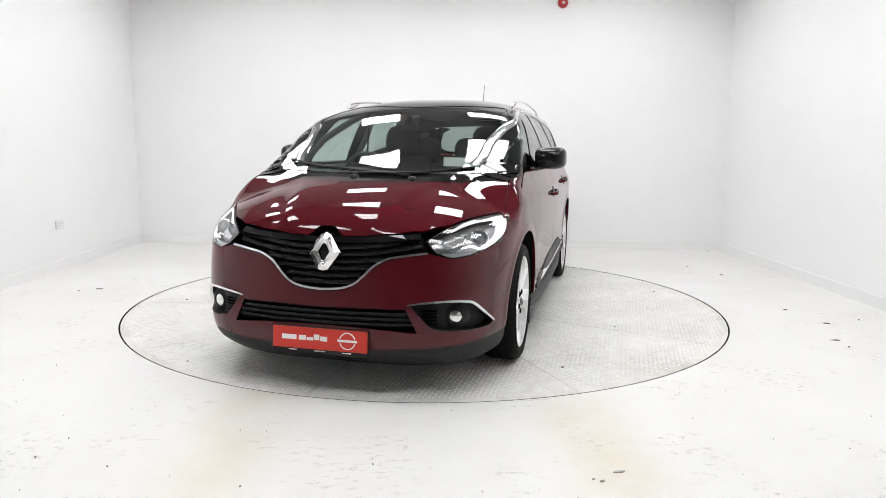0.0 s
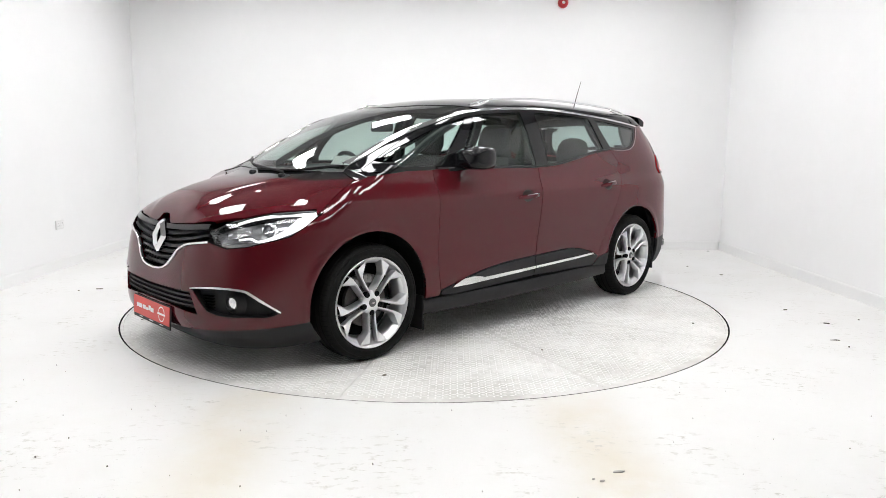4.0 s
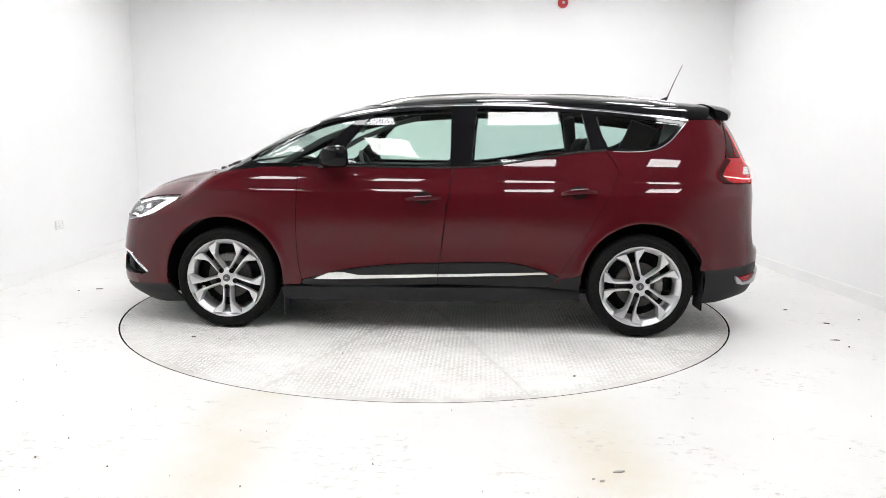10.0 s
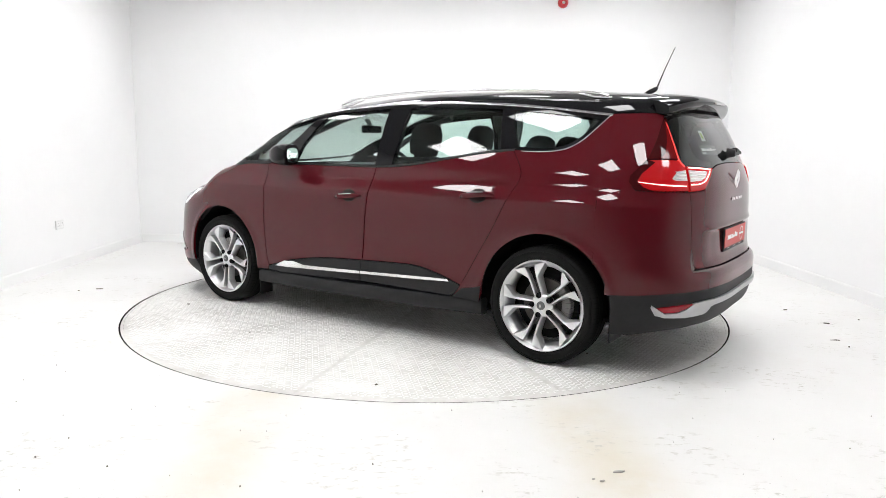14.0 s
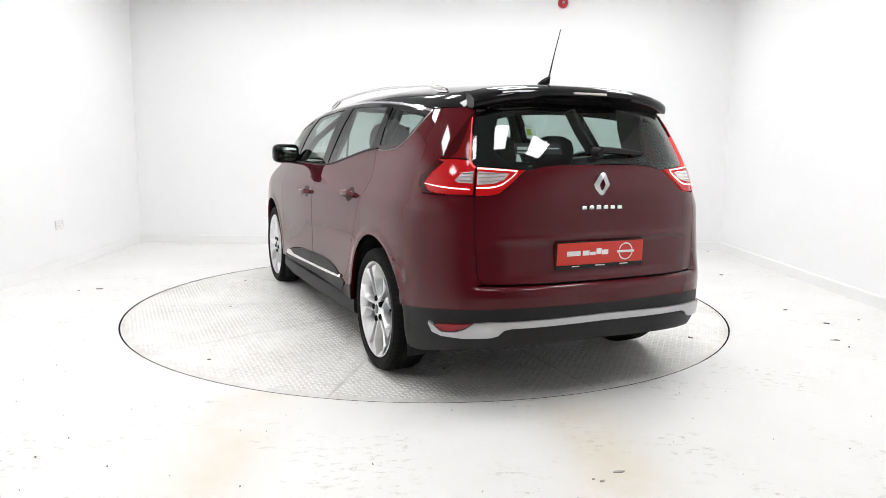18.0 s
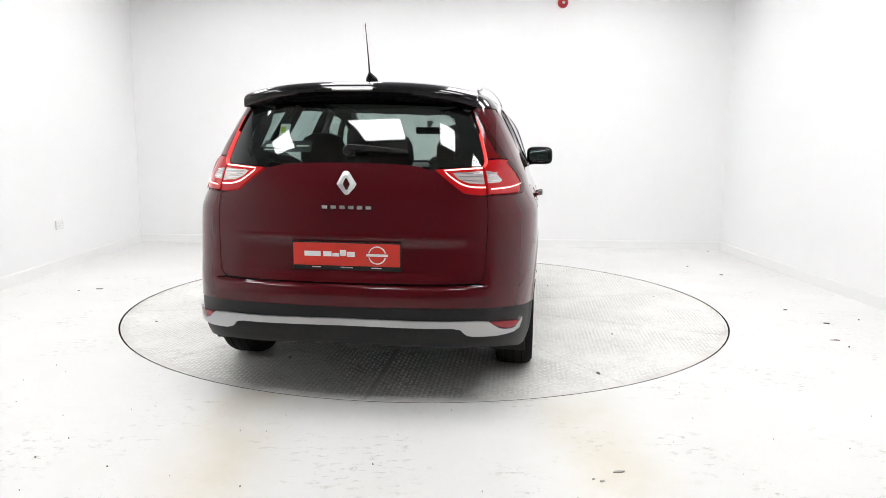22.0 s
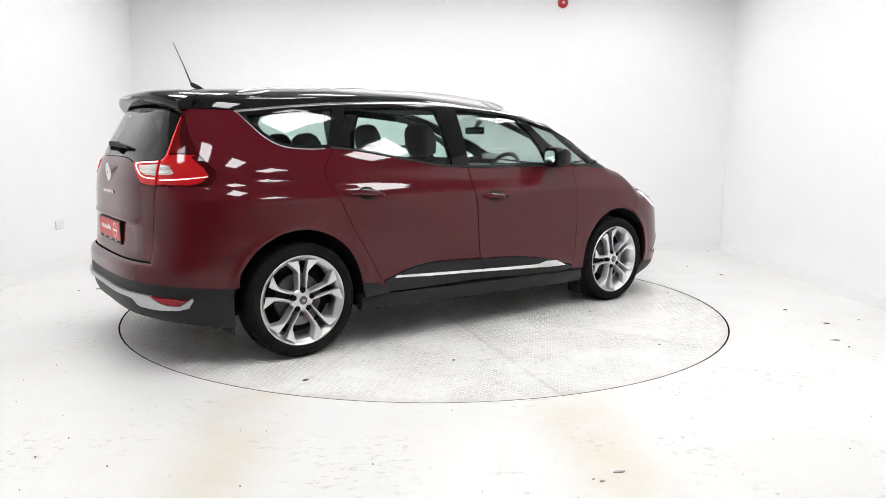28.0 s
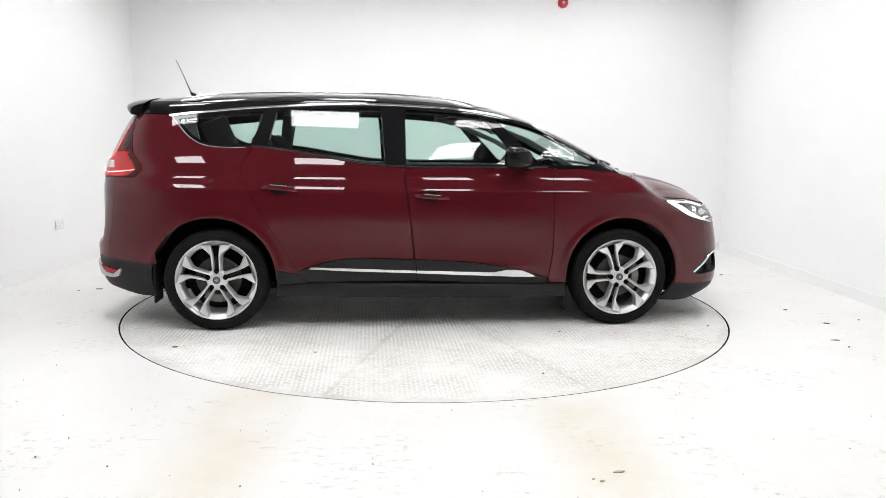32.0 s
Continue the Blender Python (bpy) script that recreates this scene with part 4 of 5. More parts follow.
for s in (1, -1):
    sill = swept([(1.0, s * .845, .256), (.6, s * .875, .261), (0, s * .88, .267), (-.6, s * .875, .275), (-1.0, s * .85, .281)], (.045, .052), 10)
    part("sill", sill, PLASTIC, CAR, "matt black sill", smooth=True)
    for x, dz, w, hgt in ((1.0, .11, .075, .22), (-1.815, .185, .10, .28)):
        bm = bmesh.new()
        y1, y0 = (.885, .76) if x > 0 else (.86, .68)
        box(bm, (-.006, y0, dz), (.006, y1, dz + hgt), .004, 1)
        bmesh.ops.transform(bm, matrix=Matrix.Translation((x, 0, 0)), verts=bm.verts)
        if s < 0:
            bmesh.ops.transform(bm, matrix=Matrix.Scale(-1, 4, (0, 1, 0)), verts=bm.verts)
        part("mud_flap", bm, PLASTIC, CAR, "black rubber mud flap")
ub = bmesh.new()
for lo_, hi_ in (((-1.95, -.55, .22), (2.1, .55, .28)), ((-1.0, -.84, .24), (1.0, .84, .30)), ((-2.15, -.72, .32), (-1.83, .72, .40)), ((1.82, -.58, .18), (2.02, .58, .3))):
    box(ub, lo_, hi_, .02, 1)
part("underbody", ub, DARK, CAR, "black underbody")
# an inner lining closes the shell behind the panel gaps
for s in (True, False):
    poly = np.array([(.99, .36), (.99, 1.08), (.5, 1.09), (-.2, 1.09), (-.4, 1.1), (-.95, 1.185), (-1.4, 1.215), (-1.70, 1.22), (-1.85, 1.0), (-1.87, .6), (-1.80, .5), (-1.62, .73), (-1.4, .80), (-1.15, .72), (-1.0, .5), (-.98, .36)])
    skin("inner_lining", [(poly, sided(s))], DARK, CAR, gap=0, lift=-.055, depth=0, cell=.06)
    poly = np.array([(1.0, .80), (.99, 1.07), (1.3, 1.03), (1.6, .97), (1.70, .85), (1.72, .62), (1.55, .74), (1.4, .79), (1.2, .74)])
    skin("inner_wing", [(poly, sided(s))], DARK, CAR, gap=0, lift=-.03, depth=0, cell=.06)
skin("tail_lining", [(both(np.array([(0, 1.16), (.4, 1.165), (.655, 1.18), (.655, 1.43), (1.0, 1.43), (1.02, 1.2), (1.05, 1.0), (1.05, .48), (0, .48)])), on_tail)], DARK, CAR, gap=0, lift=-.045, depth=0, cell=.06)
skin("bonnet_lining", [(both_top(np.array([(1.70, 0), (1.66, .3), (1.3, .72), (1.75, .72), (2.0, .62), (2.17, .3), (2.19, 0)])), on_top)], DARK, CAR, gap=0, lift=-.04, depth=0, cell=.06)
skin("nose_lining", [(both(np.array([(0, .82), (.5, .80), (.9, .78), (1.02, .70), (1.02, .2), (0, .2)])), on_nose)], DARK, CAR, gap=0, lift=-.085, depth=0, cell=.06)
HEADLINER = speckle(mat("headliner", (.05, .05, .05), .9), 40, .3, 1, (.04, .04, .04), (.07, .07, .068))
skin("headliner", [(both_top(np.array([(.50, 0), (.40, .35), (.25, .50), (-.5, .555), (-1.6, .52), (-1.85, .45), (-1.88, 0)])), on_top)], HEADLINER, CAR, "dark grey headliner", gap=0, lift=-.05, depth=0, cell=.06)

# ---- grille, badge, plates ----
GRILLE_GREY = speckle(mat("grille_plastic", (.015, .015, .017), .4, Specular_IOR_Level=.3), 30, .3, 1., (.009, .0095, .011), (.016, .017, .020))
grille = part("grille", boxed((2.14, -.02, .60), (2.16, .02, .80)), DARK, CAR)
V_at = lambda a: float(np.interp(abs(a), V_LINE[:, 0], V_LINE[:, 1]))
T_at = lambda a: float(np.interp(abs(a), BONNET_FRONT[:, 0], BONNET_FRONT[:, 1]))
for i, z in enumerate(np.arange(.585, .80, .034)):
    aa = [a for a in np.linspace(-.5, .5, 61) if V_at(a) + .012 < z + .06 * (a / .5) ** 2 < T_at(a) - .010]
    runs, cur = [], []
    for a in aa:
        if cur and a - cur[-1] > .03:
            runs.append(cur)
            cur = []
        cur.append(a)
    runs.append(cur)
    for run in runs:
        if len(run) > 4:
            # each bar is broken by narrow upright gaps, staggered from row to row
            lo_a, hi_a, start = run[0], run[-1], -.54 + .045 * (i % 2)
            while start < hi_a:
                u0, u1 = max(start, lo_a), min(start + .0865, hi_a)
                if u1 - u0 > .02:
                    ribbon("grille_bar", [(a, z + .06 * (a / .5) ** 2) for a in np.linspace(u0, u1, 4)], on_nose, .0105, GRILLE_GREY, grille, n=2, lift=-.018, depth=.03)
                start += .090
ribbon("grille_top_bar", [(-.50, .818), (-.3, .802), (-.12, .792), (.12, .792), (.3, .802), (.50, .818)], on_nose, .014, BLACK, grille, "gloss black upper bar", n=3, lift=0, depth=.03)
for z0, z1, w in ((.436, .440, .42), (.410, .414, .445), (.383, .388, .462)):
    ribbon("lower_grille_bar", [(-w, z1), (-w / 2, z0), (0, z0 - .002), (w / 2, z0), (w, z1)], on_nose, .008, PLASTIC, grille, "black lower grille slat", n=4, lift=-.012, depth=.03)


def emblem(name, h, w, m, parent_, at):
    """A plain upright lozenge with a hollow middle, facing +x."""
    bm = bmesh.new()
    o = [(0, h), (w * .30, h * .93), (w, .0), (w * .30, -h * .93), (0, -h), (-w * .30, -h * .93), (-w, 0), (-w * .30, h * .93)]
    k = .36
    inner = [(0, h * .46), (w * .1, h * .42), (w * k, 0), (w * .1, -h * .42), (0, -h * .46), (-w * .1, -h * .42), (-w * k, 0), (-w * .1, h * .42)]
    A = [bm.verts.new((0, y, z)) for y, z in o]
    M = [bm.verts.new((h * .2, (y + q) / 2, (z + r_) / 2)) for (y, z), (q, r_) in zip(o, inner)]
    B = [bm.verts.new((.006, y, z)) for y, z in inner]
    for i in range(8):
        j = (i + 1) % 8
        bm.faces.new((A[i], A[j], M[j], M[i]))
        bm.faces.new((M[i], M[j], B[j], B[i]))
    bmesh.ops.transform(bm, matrix=at, verts=bm.verts)
    return part(name, bm, m, parent_, "chrome lozenge emblem")


bm = turned([(0, .012), (.05, .012), (.062, .006), (.066, -.02)], 8, "X")
bmesh.ops.transform(bm, matrix=Matrix.Translation((2.262, 0, .728)) @ pose(0, 0, 0, 0, -14, 0) @ Matrix.Diagonal((1, 1.22, 1.62, 1)), verts=bm.verts)
part("emblem_mount", bm, BLACK, CAR, "gloss black emblem mount", smooth=True)
emblem("emblem", .096, .086, CHROME, CAR, Matrix.Translation((2.278, 0, .729)) @ pose(0, 0, 0, 0, -14, 0))
emblem("tailgate_emblem", .062, .048, ALLOY, CAR, Matrix.Translation((-2.243, 0, 1.081)) @ pose(0, 0, 0, 0, 6, 180))
SIGN_RED = mat("sign_red", (.62, .035, .022), .35)
SIGN_WHITE = mat("sign_white", (.85, .85, .84), .4)


def plate(name, w, h, m, label):
    """A red dealer's plate with white bars and a ring for its unlettered marks, and a black foot strip; it faces +x."""
    t = part(name, boxed((-.008, -w / 2 - .006, -h / 2 - .006), (0, w / 2 + .006, h / 2 + .006), .003, 1, m), PLASTIC, CAR, label)
    part("red_field", boxed((.0005, -w / 2, -h / 2 + .016), (.004, w / 2, h / 2), .001, 1, m), SIGN_RED, t, "bright red field")
    for y0, y1, z0, z1 in ((-.205, -.125, .004, .030), (-.112, -.072, .004, .030), (-.068, -.034, .004, .022), (-.030, .0, .008, .038), (.004, .042, .004, .030)):
        part("lettering_bar", boxed((.0045, y0, z0 - .006), (.0055, y1, z1 - .008), 0, 1, m), SIGN_WHITE, t)
    for s in (-1, 1):
        bm = bmesh.new()
        for i in range(14):
            a0, a1 = [s * radians(14 + 152 * (i + e) / 14) for e in (0, 1)]
            q = [(.0050, .150 + r_ * math.cos(a), .008 + r_ * math.sin(a)) for a, r_ in ((a0, .044), (a1, .044), (a1, .038), (a0, .038))]
            bm.faces.new([bm.verts.new(v) for v in q])
        bmesh.ops.transform(bm, matrix=m, verts=bm.verts)
        part("ring_mark", bm, SIGN_WHITE, t)
    part("ring_bar", boxed((.0045, .098, .002), (.0056, .202, .014), 0, 1, m), SIGN_WHITE, t)
    for y0, y1 in ((-.17, -.125), (-.03, .03), (.12, .17)):
        part("foot_bar", boxed((.0005, y0, -h / 2 + .005), (.0012, y1, -h / 2 + .010), 0, 1, m), SIGN_WHITE, t)
    return t


plate("front_sign_plate", .51, .125, pose(2.348, 0, .287, 0, -4, 0), "red dealer plate with white marks")
plate("rear_sign_plate", .52, .125, pose(-2.256, 0, .737, 0, 1, 180), "red dealer plate with white marks")
part("sign_bracket", boxed((2.25, -.2, .25), (2.338, .2, .33), .005, 1), PLASTIC, CAR)
for i in range(6):
    bm = boxed((0, -.014, 0), (.003, .014, .018), .002, 1)
    bmesh.ops.transform(bm, matrix=pose(-2.2515, .106 - i * .0425, .961, 0, 0, 180), verts=bm.verts)
    part("name_bar", bm, CHROME, CAR, "small chrome bar in place of a name")

# ---- lamps ----
LAMP_GREY = mat("lamp_bowl", (.30, .30, .31), .25, .6)
BRIGHT = mat("lamp_reflector", (.85, .85, .86), .14, 1.)
DAY = glow("day_light", (1, 1, 1), 1.0)
FOOT_GREY = mat("frosted_lamp_foot", (.62, .63, .64), .35, .2)
for s in (1, -1):
    f = (lambda q: np.array(q, float)) if s > 0 else other
    lamp = skin("headlamp", [(f(HL), on_nose)], LENS, CAR, "clear headlamp with white running light", gap=.003, lift=.0, depth=0)
    skin("lamp_bowl", [(f(inset(HL, .002)), on_nose)], LAMP_GREY, lamp, "grey lamp bowl", gap=0, lift=-.055, depth=0)
    rim_ = inset(HL, .003)
    ribbon("lamp_edge", f(np.vstack([rim_, rim_[:1]])), on_nose, .003, BLACK, lamp, n=1, lift=-.002, depth=.055)
    ribbon("running_light", f([(.66, .842), (.75, .868), (.86, .884), (.97, .889), (1.07, .890)]), on_nose, [.002, .003, .0035, .005, .009], DAY, lamp, "white running light", lift=-.012)
    ribbon("running_light", f([(.70, .760), (.76, .768), (.80, .752), (.86, .764), (.93, .794), (.99, .832), (1.04, .862), (1.09, .890)]), on_nose, [.003, .005, .006, .009, .015, .028, .026, .010], DAY, lamp, "broad white running light", lift=-.014)
    ribbon("lamp_foot", f([(.60, .732), (.68, .727), (.76, .736), (.85, .753)]), on_nose, [.006, .013, .013, .005], FOOT_GREY, lamp, "frosted grey lamp foot", lift=-.022)
    ribbon("reflector", f([(.62, .775), (.70, .80), (.75, .81)]), on_nose, [.018, .026, .02], BRIGHT, lamp, "bright reflector", lift=-.035)
    p = on_nose(f([(.832, .812)]))[0]
    n_ = slope(p[None])[0]
    ax = Vector((1, s * .25, 0)).normalized()
    bm = turned([(0, .0), (.018, -.003), (.028, -.012), (.030, -.02), (.036, -.02), (.040, -.012), (.042, -.04)], 28, "Z")
    bmesh.ops.transform(bm, matrix=Matrix.Translation(Vector(p) - Vector(n_) * .03) @ ax.to_track_quat("Z", "Y").to_matrix().to_4x4(), verts=bm.verts)
    part("projector", bm, mat("projector_glass", (.3, .31, .33), .05, .6), lamp, "round projector lens", smooth=True)
    bm = turned([(.040, -.008), (.045, -.004), (.049, -.008), (.049, -.03)], 28, "Z")
    bmesh.ops.transform(bm, matrix=Matrix.Translation(Vector(p) - Vector(n_) * .03) @ ax.to_track_quat("Z", "Y").to_matrix().to_4x4(), verts=bm.verts)
    part("projector_ring", bm, BRIGHT, lamp, "chrome projector ring", smooth=True)
    # fog lamp in its pocket
    pocket = np.vstack([FOG_TOP, FOG_LOW[1:]])
    fog = skin("fog_pocket", [(f(pocket), on_nose)], PLASTIC, CAR, "black fog lamp pocket", gap=0, lift=-.045, depth=0)
    pe = np.vstack([pocket, pocket[:1]])
    ribbon("pocket_edge", f(pe), on_nose, .002, PLASTIC, fog, n=1, lift=-.001, depth=.05)
    ribbon("fog_chrome", f([(.425, .487), (.50, .4975), (.585, .503), (.66, .502), (.734, .492), (.77, .472), (.82, .432), (.905, .366)]), on_nose, [.004, .006, .007, .007, .008, .009, .009, .006], CHROME, fog, "curved chrome fog lamp trim", lift=.006)
    p = on_nose(f([(.66, .419)]))[0]
    ax = Vector((1, s * .35, 0)).normalized()
    tm = Matrix.Translation(Vector(p) - ax * .03) @ ax.to_track_quat("Z", "Y").to_matrix().to_4x4()
    bm = turned([(0, .010), (.018, .008), (.030, .002), (.034, -.006)], 28, "Z")
    bmesh.ops.transform(bm, matrix=tm, verts=bm.verts)
    part("fog_lamp", bm, BRIGHT, fog, "round clear fog lamp", smooth=True)
    bm = turned([(.034, .0), (.038, .004), (.055, -.004), (.075, -.03)], 28, "Z")
    bmesh.ops.transform(bm, matrix=tm, verts=bm.verts)
    part("fog_bezel", bm, PLASTIC, fog, smooth=True)
    for z in (.392, .408, .424, .44, .456):
        ribbon("pocket_slat", f([(.50, z), (.57, z)]), on_nose, .003, BLACK, fog, n=3, lift=-.03)

RED_LENS = glow("red_lens", (.20, .003, .005), .22, (1, .016, .02))
SPIKE = glow("spike_lens", (.07, .002, .003), .05, (1, .01, .01))
SPIKE.node_tree.nodes["Principled BSDF"].inputs["Roughness"].default_value = .1
SPIKE.node_tree.nodes["Principled BSDF"].inputs["Specular IOR Level"].default_value = .25
REFLECTOR_RED = mat("reflector_red", (.26, .004, .012), .15)
RED_LENS.node_tree.nodes["Principled BSDF"].inputs["Roughness"].default_value = .08
DEEP_RED = mat("deep_red_lens", (.035, .002, .003), .3, 0., Coat_Weight=1.0, Coat_IOR=1.32, Specular_IOR_Level=0.)
LINE_GLOW = glow("red_light_line", (1, .05, .045), 1.1)
TAIL_GLOW = glow("tail_light", (1, .55, .50), 2.2)
CLEAR = mat("clear_grey_lens", (.70, .62, .62), .14, .4, Coat_Weight=1.0)
for s in (1, -1):
    f = (lambda q: np.array(q, float)) if s > 0 else other
    lo_out = np.array([(.672, 1.165), (.70, 1.195), (.77, 1.200), (.868, 1.197), (.965, 1.113), (.975, 1.075), (.945, 1.040), (.80, 1.036), (.674, 1.036)])
    hi_out = np.array([(.700, 1.436), (.735, 1.40), (.80, 1.30), (.866, 1.200), (.77, 1.203), (.698, 1.198), (.706, 1.30)])
    tail = skin("tail_lamp", [(f(lo_out), on_tail)], RED_LENS, CAR, "lit red tail lamp", gap=.002, lift=.006, depth=.02)
    skin("upper_lens", [(f(hi_out), on_tail)], DEEP_RED, tail, "dark red upper lens", gap=.001, lift=.004, depth=.02)
    ribbon("light_line", f([(.712, 1.40), (.708, 1.33), (.704, 1.26), (.700, 1.20), (.690, 1.178), (.674, 1.162)]), on_tail, [.0012, .002, .003, .004, .005, .005], LINE_GLOW, tail, "glowing red upright line", lift=.006)
    ribbon("light_line", f([(.690, 1.060), (.78, 1.064), (.86, 1.071), (.93, 1.080)]), on_tail, [.0025, .003, .002, .001], TAIL_GLOW, tail, "glowing red line", lift=.011)
    skin("clear_lens", [(f([(.676, 1.145), (.676, 1.085), (.745, 1.088), (.765, 1.098), (.73, 1.138)]), on_tail)], CLEAR, tail, "clear grey indicator lens", gap=.002, lift=.010, depth=.01)
    skin("lens_end", [(f([(.868, 1.197), (.965, 1.113), (.975, 1.075), (.945, 1.035), (.86, 1.032), (.905, 1.052), (.932, 1.085), (.905, 1.125), (.83, 1.185)]), on_tail)], DEEP_RED, tail, "dark red outer edge of the lens", gap=.001, lift=.0085, depth=.004)
    skin("spike_light", [(f([(.711, 1.395), (.722, 1.385), (.742, 1.30), (.768, 1.235), (.80, 1.206), (.704, 1.204), (.709, 1.30)]), on_tail)], SPIKE, tail, "lit red strip in the upper lens", gap=.001, lift=.0055, depth=.004)
    skin("pillar_lining", [(f([(.66, 1.17), (.66, 1.44), (.75, 1.43), (.86, 1.21), (.86, 1.17)]), on_tail)], DARK, CAR, gap=0, lift=-.012, depth=0, cell=.05)
    gate = skin("tailgate_lamp", [(f([(.664, 1.166), (.664, 1.031), (.60, 1.034), (.556, 1.042), (.50, 1.09), (.434, 1.152)]), on_tail)], RED_LENS, CAR, "lit red lamp in the tailgate", gap=.002, lift=.006, depth=.02)
    skin("clear_lens", [(f([(.660, 1.145), (.660, 1.080), (.58, 1.086), (.535, 1.105), (.51, 1.135)]), on_tail)], CLEAR, gate, "clear grey reversing lens", gap=.002, lift=.010, depth=.01)
    for z in (1.098, 1.116, 1.132):
        ribbon("lens_rib", f([(.655, z), (.60, z + .001), (.545 - (z - 1.098) * .5, z + .004)]), on_tail, .0022, BRIGHT, gate, "bright rib in the clear lens", n=3, lift=.0115, depth=.004)
        ribbon("lens_rib", f([(.680, z), (.71, z), (.74, z + .002)]), on_tail, .0022, BRIGHT, tail, "bright rib in the clear lens", n=3, lift=.0115, depth=.004)
    ribbon("light_line", f([(.66, 1.158), (.57, 1.153), (.475, 1.146)]), on_tail, [.003, .003, .002], TAIL_GLOW, gate, "glowing red line", lift=.011)
    ribbon("light_line", f([(.66, 1.068), (.60, 1.070), (.55, 1.083), (.505, 1.115), (.48, 1.138)]), on_tail, [.003, .003, .003, .002, .0015], TAIL_GLOW, gate, "glowing red line", lift=.011)
    skin("rear_reflector", [(f([(.842, .412), (.76, .424), (.655, .432), (.700, .403), (.740, .388), (.80, .384)]), on_tail)], REFLECTOR_RED, CAR, "red rear reflector", gap=.002, lift=.010, depth=.02)
silver = np.vstack([[(0, .446), (.59, .440), (.650, .434)], [(.697, .400), (.737, .385), (.80, .380), (.846, .412), (.862, .424), (.866, .41), (.845, .372), (.80, .360), (.70, .358), (.58, .366), (.55, .376), (.525, .402), (.49, .410), (0, .414)]])
skin("rear_trim", [(both(silver), on_tail)], SATIN, CAR, "satin silver trim across the rear skirt", gap=0, lift=.012, depth=.02)


# ---- roof things ----
def crown(y):
    return .072 * (abs(y) / .62) ** 3.0


bm = bmesh.new()
rows = []
for y in np.linspace(-.592, .592, 41):
    d = crown(y) * .9
    q = abs(y) / .6
    reach = -2.118 + .092 * q ** 2 + .036 * q ** 8 + 1.90
    middle = [(0, 1.583), (.45, 1.574), (.75, 1.562), (.95, 1.545), (1, 1.533), (.985, 1.517), (.88, 1.50), (.7, 1.478), (.5, 1.462), (.2, 1.49)]
    tip = [(0, 1.583), (.45, 1.574), (.75, 1.562), (.96, 1.548), (1, 1.533), (.995, 1.517), (.97, 1.508), (.88, 1.506), (.66, 1.508), (.3, 1.512)]
    e = q ** 4
    rows.append([bm.verts.new((-1.90 + (f * (1 - e) + g * e) * reach, y, z * (1 - e) + w * e - d)) for (f, z), (g, w) in zip(middle, tip)])
for a, b in zip(rows, rows[1:]):
    for k in range(len(a) - 1):
        bm.faces.new((a[k], a[k + 1], b[k + 1], b[k]))
bm.faces.new(rows[0])
bm.faces.new(rows[-1])
spoiler = part("roof_spoiler", bm, BLACK, CAR, "gloss black roof spoiler", smooth=True, angle=40)
for s in (True, False):
    skin("spoiler_cheek", [(np.array([(-1.66, 1.453), (-1.66, 1.505), (-1.80, 1.503), (-1.90, 1.496), (-1.985, 1.478), (-1.995, 1.450), (-1.85, 1.455)]), sided(s))], BLACK, CAR, "gloss black cheek beside the spoiler", gap=0, lift=.003, depth=.02, cell=.03)
part("brake_light", boxed((-2.124, -.10, 1.522), (-2.112, .10, 1.533), .003, 1), CLEAR, spoiler, "clear high brake light")

ant = part("antenna", swept([(-1.66, 0, 1.602), (-1.69, 0, 1.615), (-1.718, 0, 1.628), (-1.733, 0, 1.640)], [(.034, .005), (.030, .013), (.014, .014), (.007, .007)], 12), PLASTIC, CAR, "black aerial base", smooth=True)
part("antenna_rod", swept([(-1.732, 0, 1.645), (-1.775, 0, 1.755), (-1.83, 0, 1.880)], [(.0045, .0045), (.0026, .0026), (.0018, .0018)], 8), PLASTIC, ant, "thin black aerial rod", smooth=True)
for s in (1, -1):
    def rail_y(x):
        return s * (.606 + .03 * (x + .6))
    line = [(.36, 1.543), (.28, 1.568), (.18, 1.586), (-.23, 1.611), (-.63, 1.618), (-1.03, 1.610), (-1.40, 1.593), (-1.55, 1.577), (-1.64, 1.558)]
    q = flow([(x, rail_y(x), z) for x, z in line], 4)
    n = len(q)
    sz = [(.0065, .007 if 3 < i < n - 4 else .005) for i in range(n)]
    r_ = part("roof_rail", swept(q, sz, 10), CHROME, CAR, "bright silver roof rail", smooth=True)
    for x0, x1 in ((.36, .16), (-1.46, -1.66)):
        zz = [float(np.interp(-x, [-l[0] for l in line], [l[1] for l in line])) for x in (x0, x1)]
        part("rail_foot", swept([(x0, rail_y(x0), zz[0] - .012), ((x0 + x1) / 2, rail_y(x0), (zz[0] + zz[1]) / 2 - .018), (x1, rail_y(x1), zz[1] - .012)], [(.007, .005), (.007, .010), (.007, .005)], 10), CHROME, r_, "silver rail foot", smooth=True)

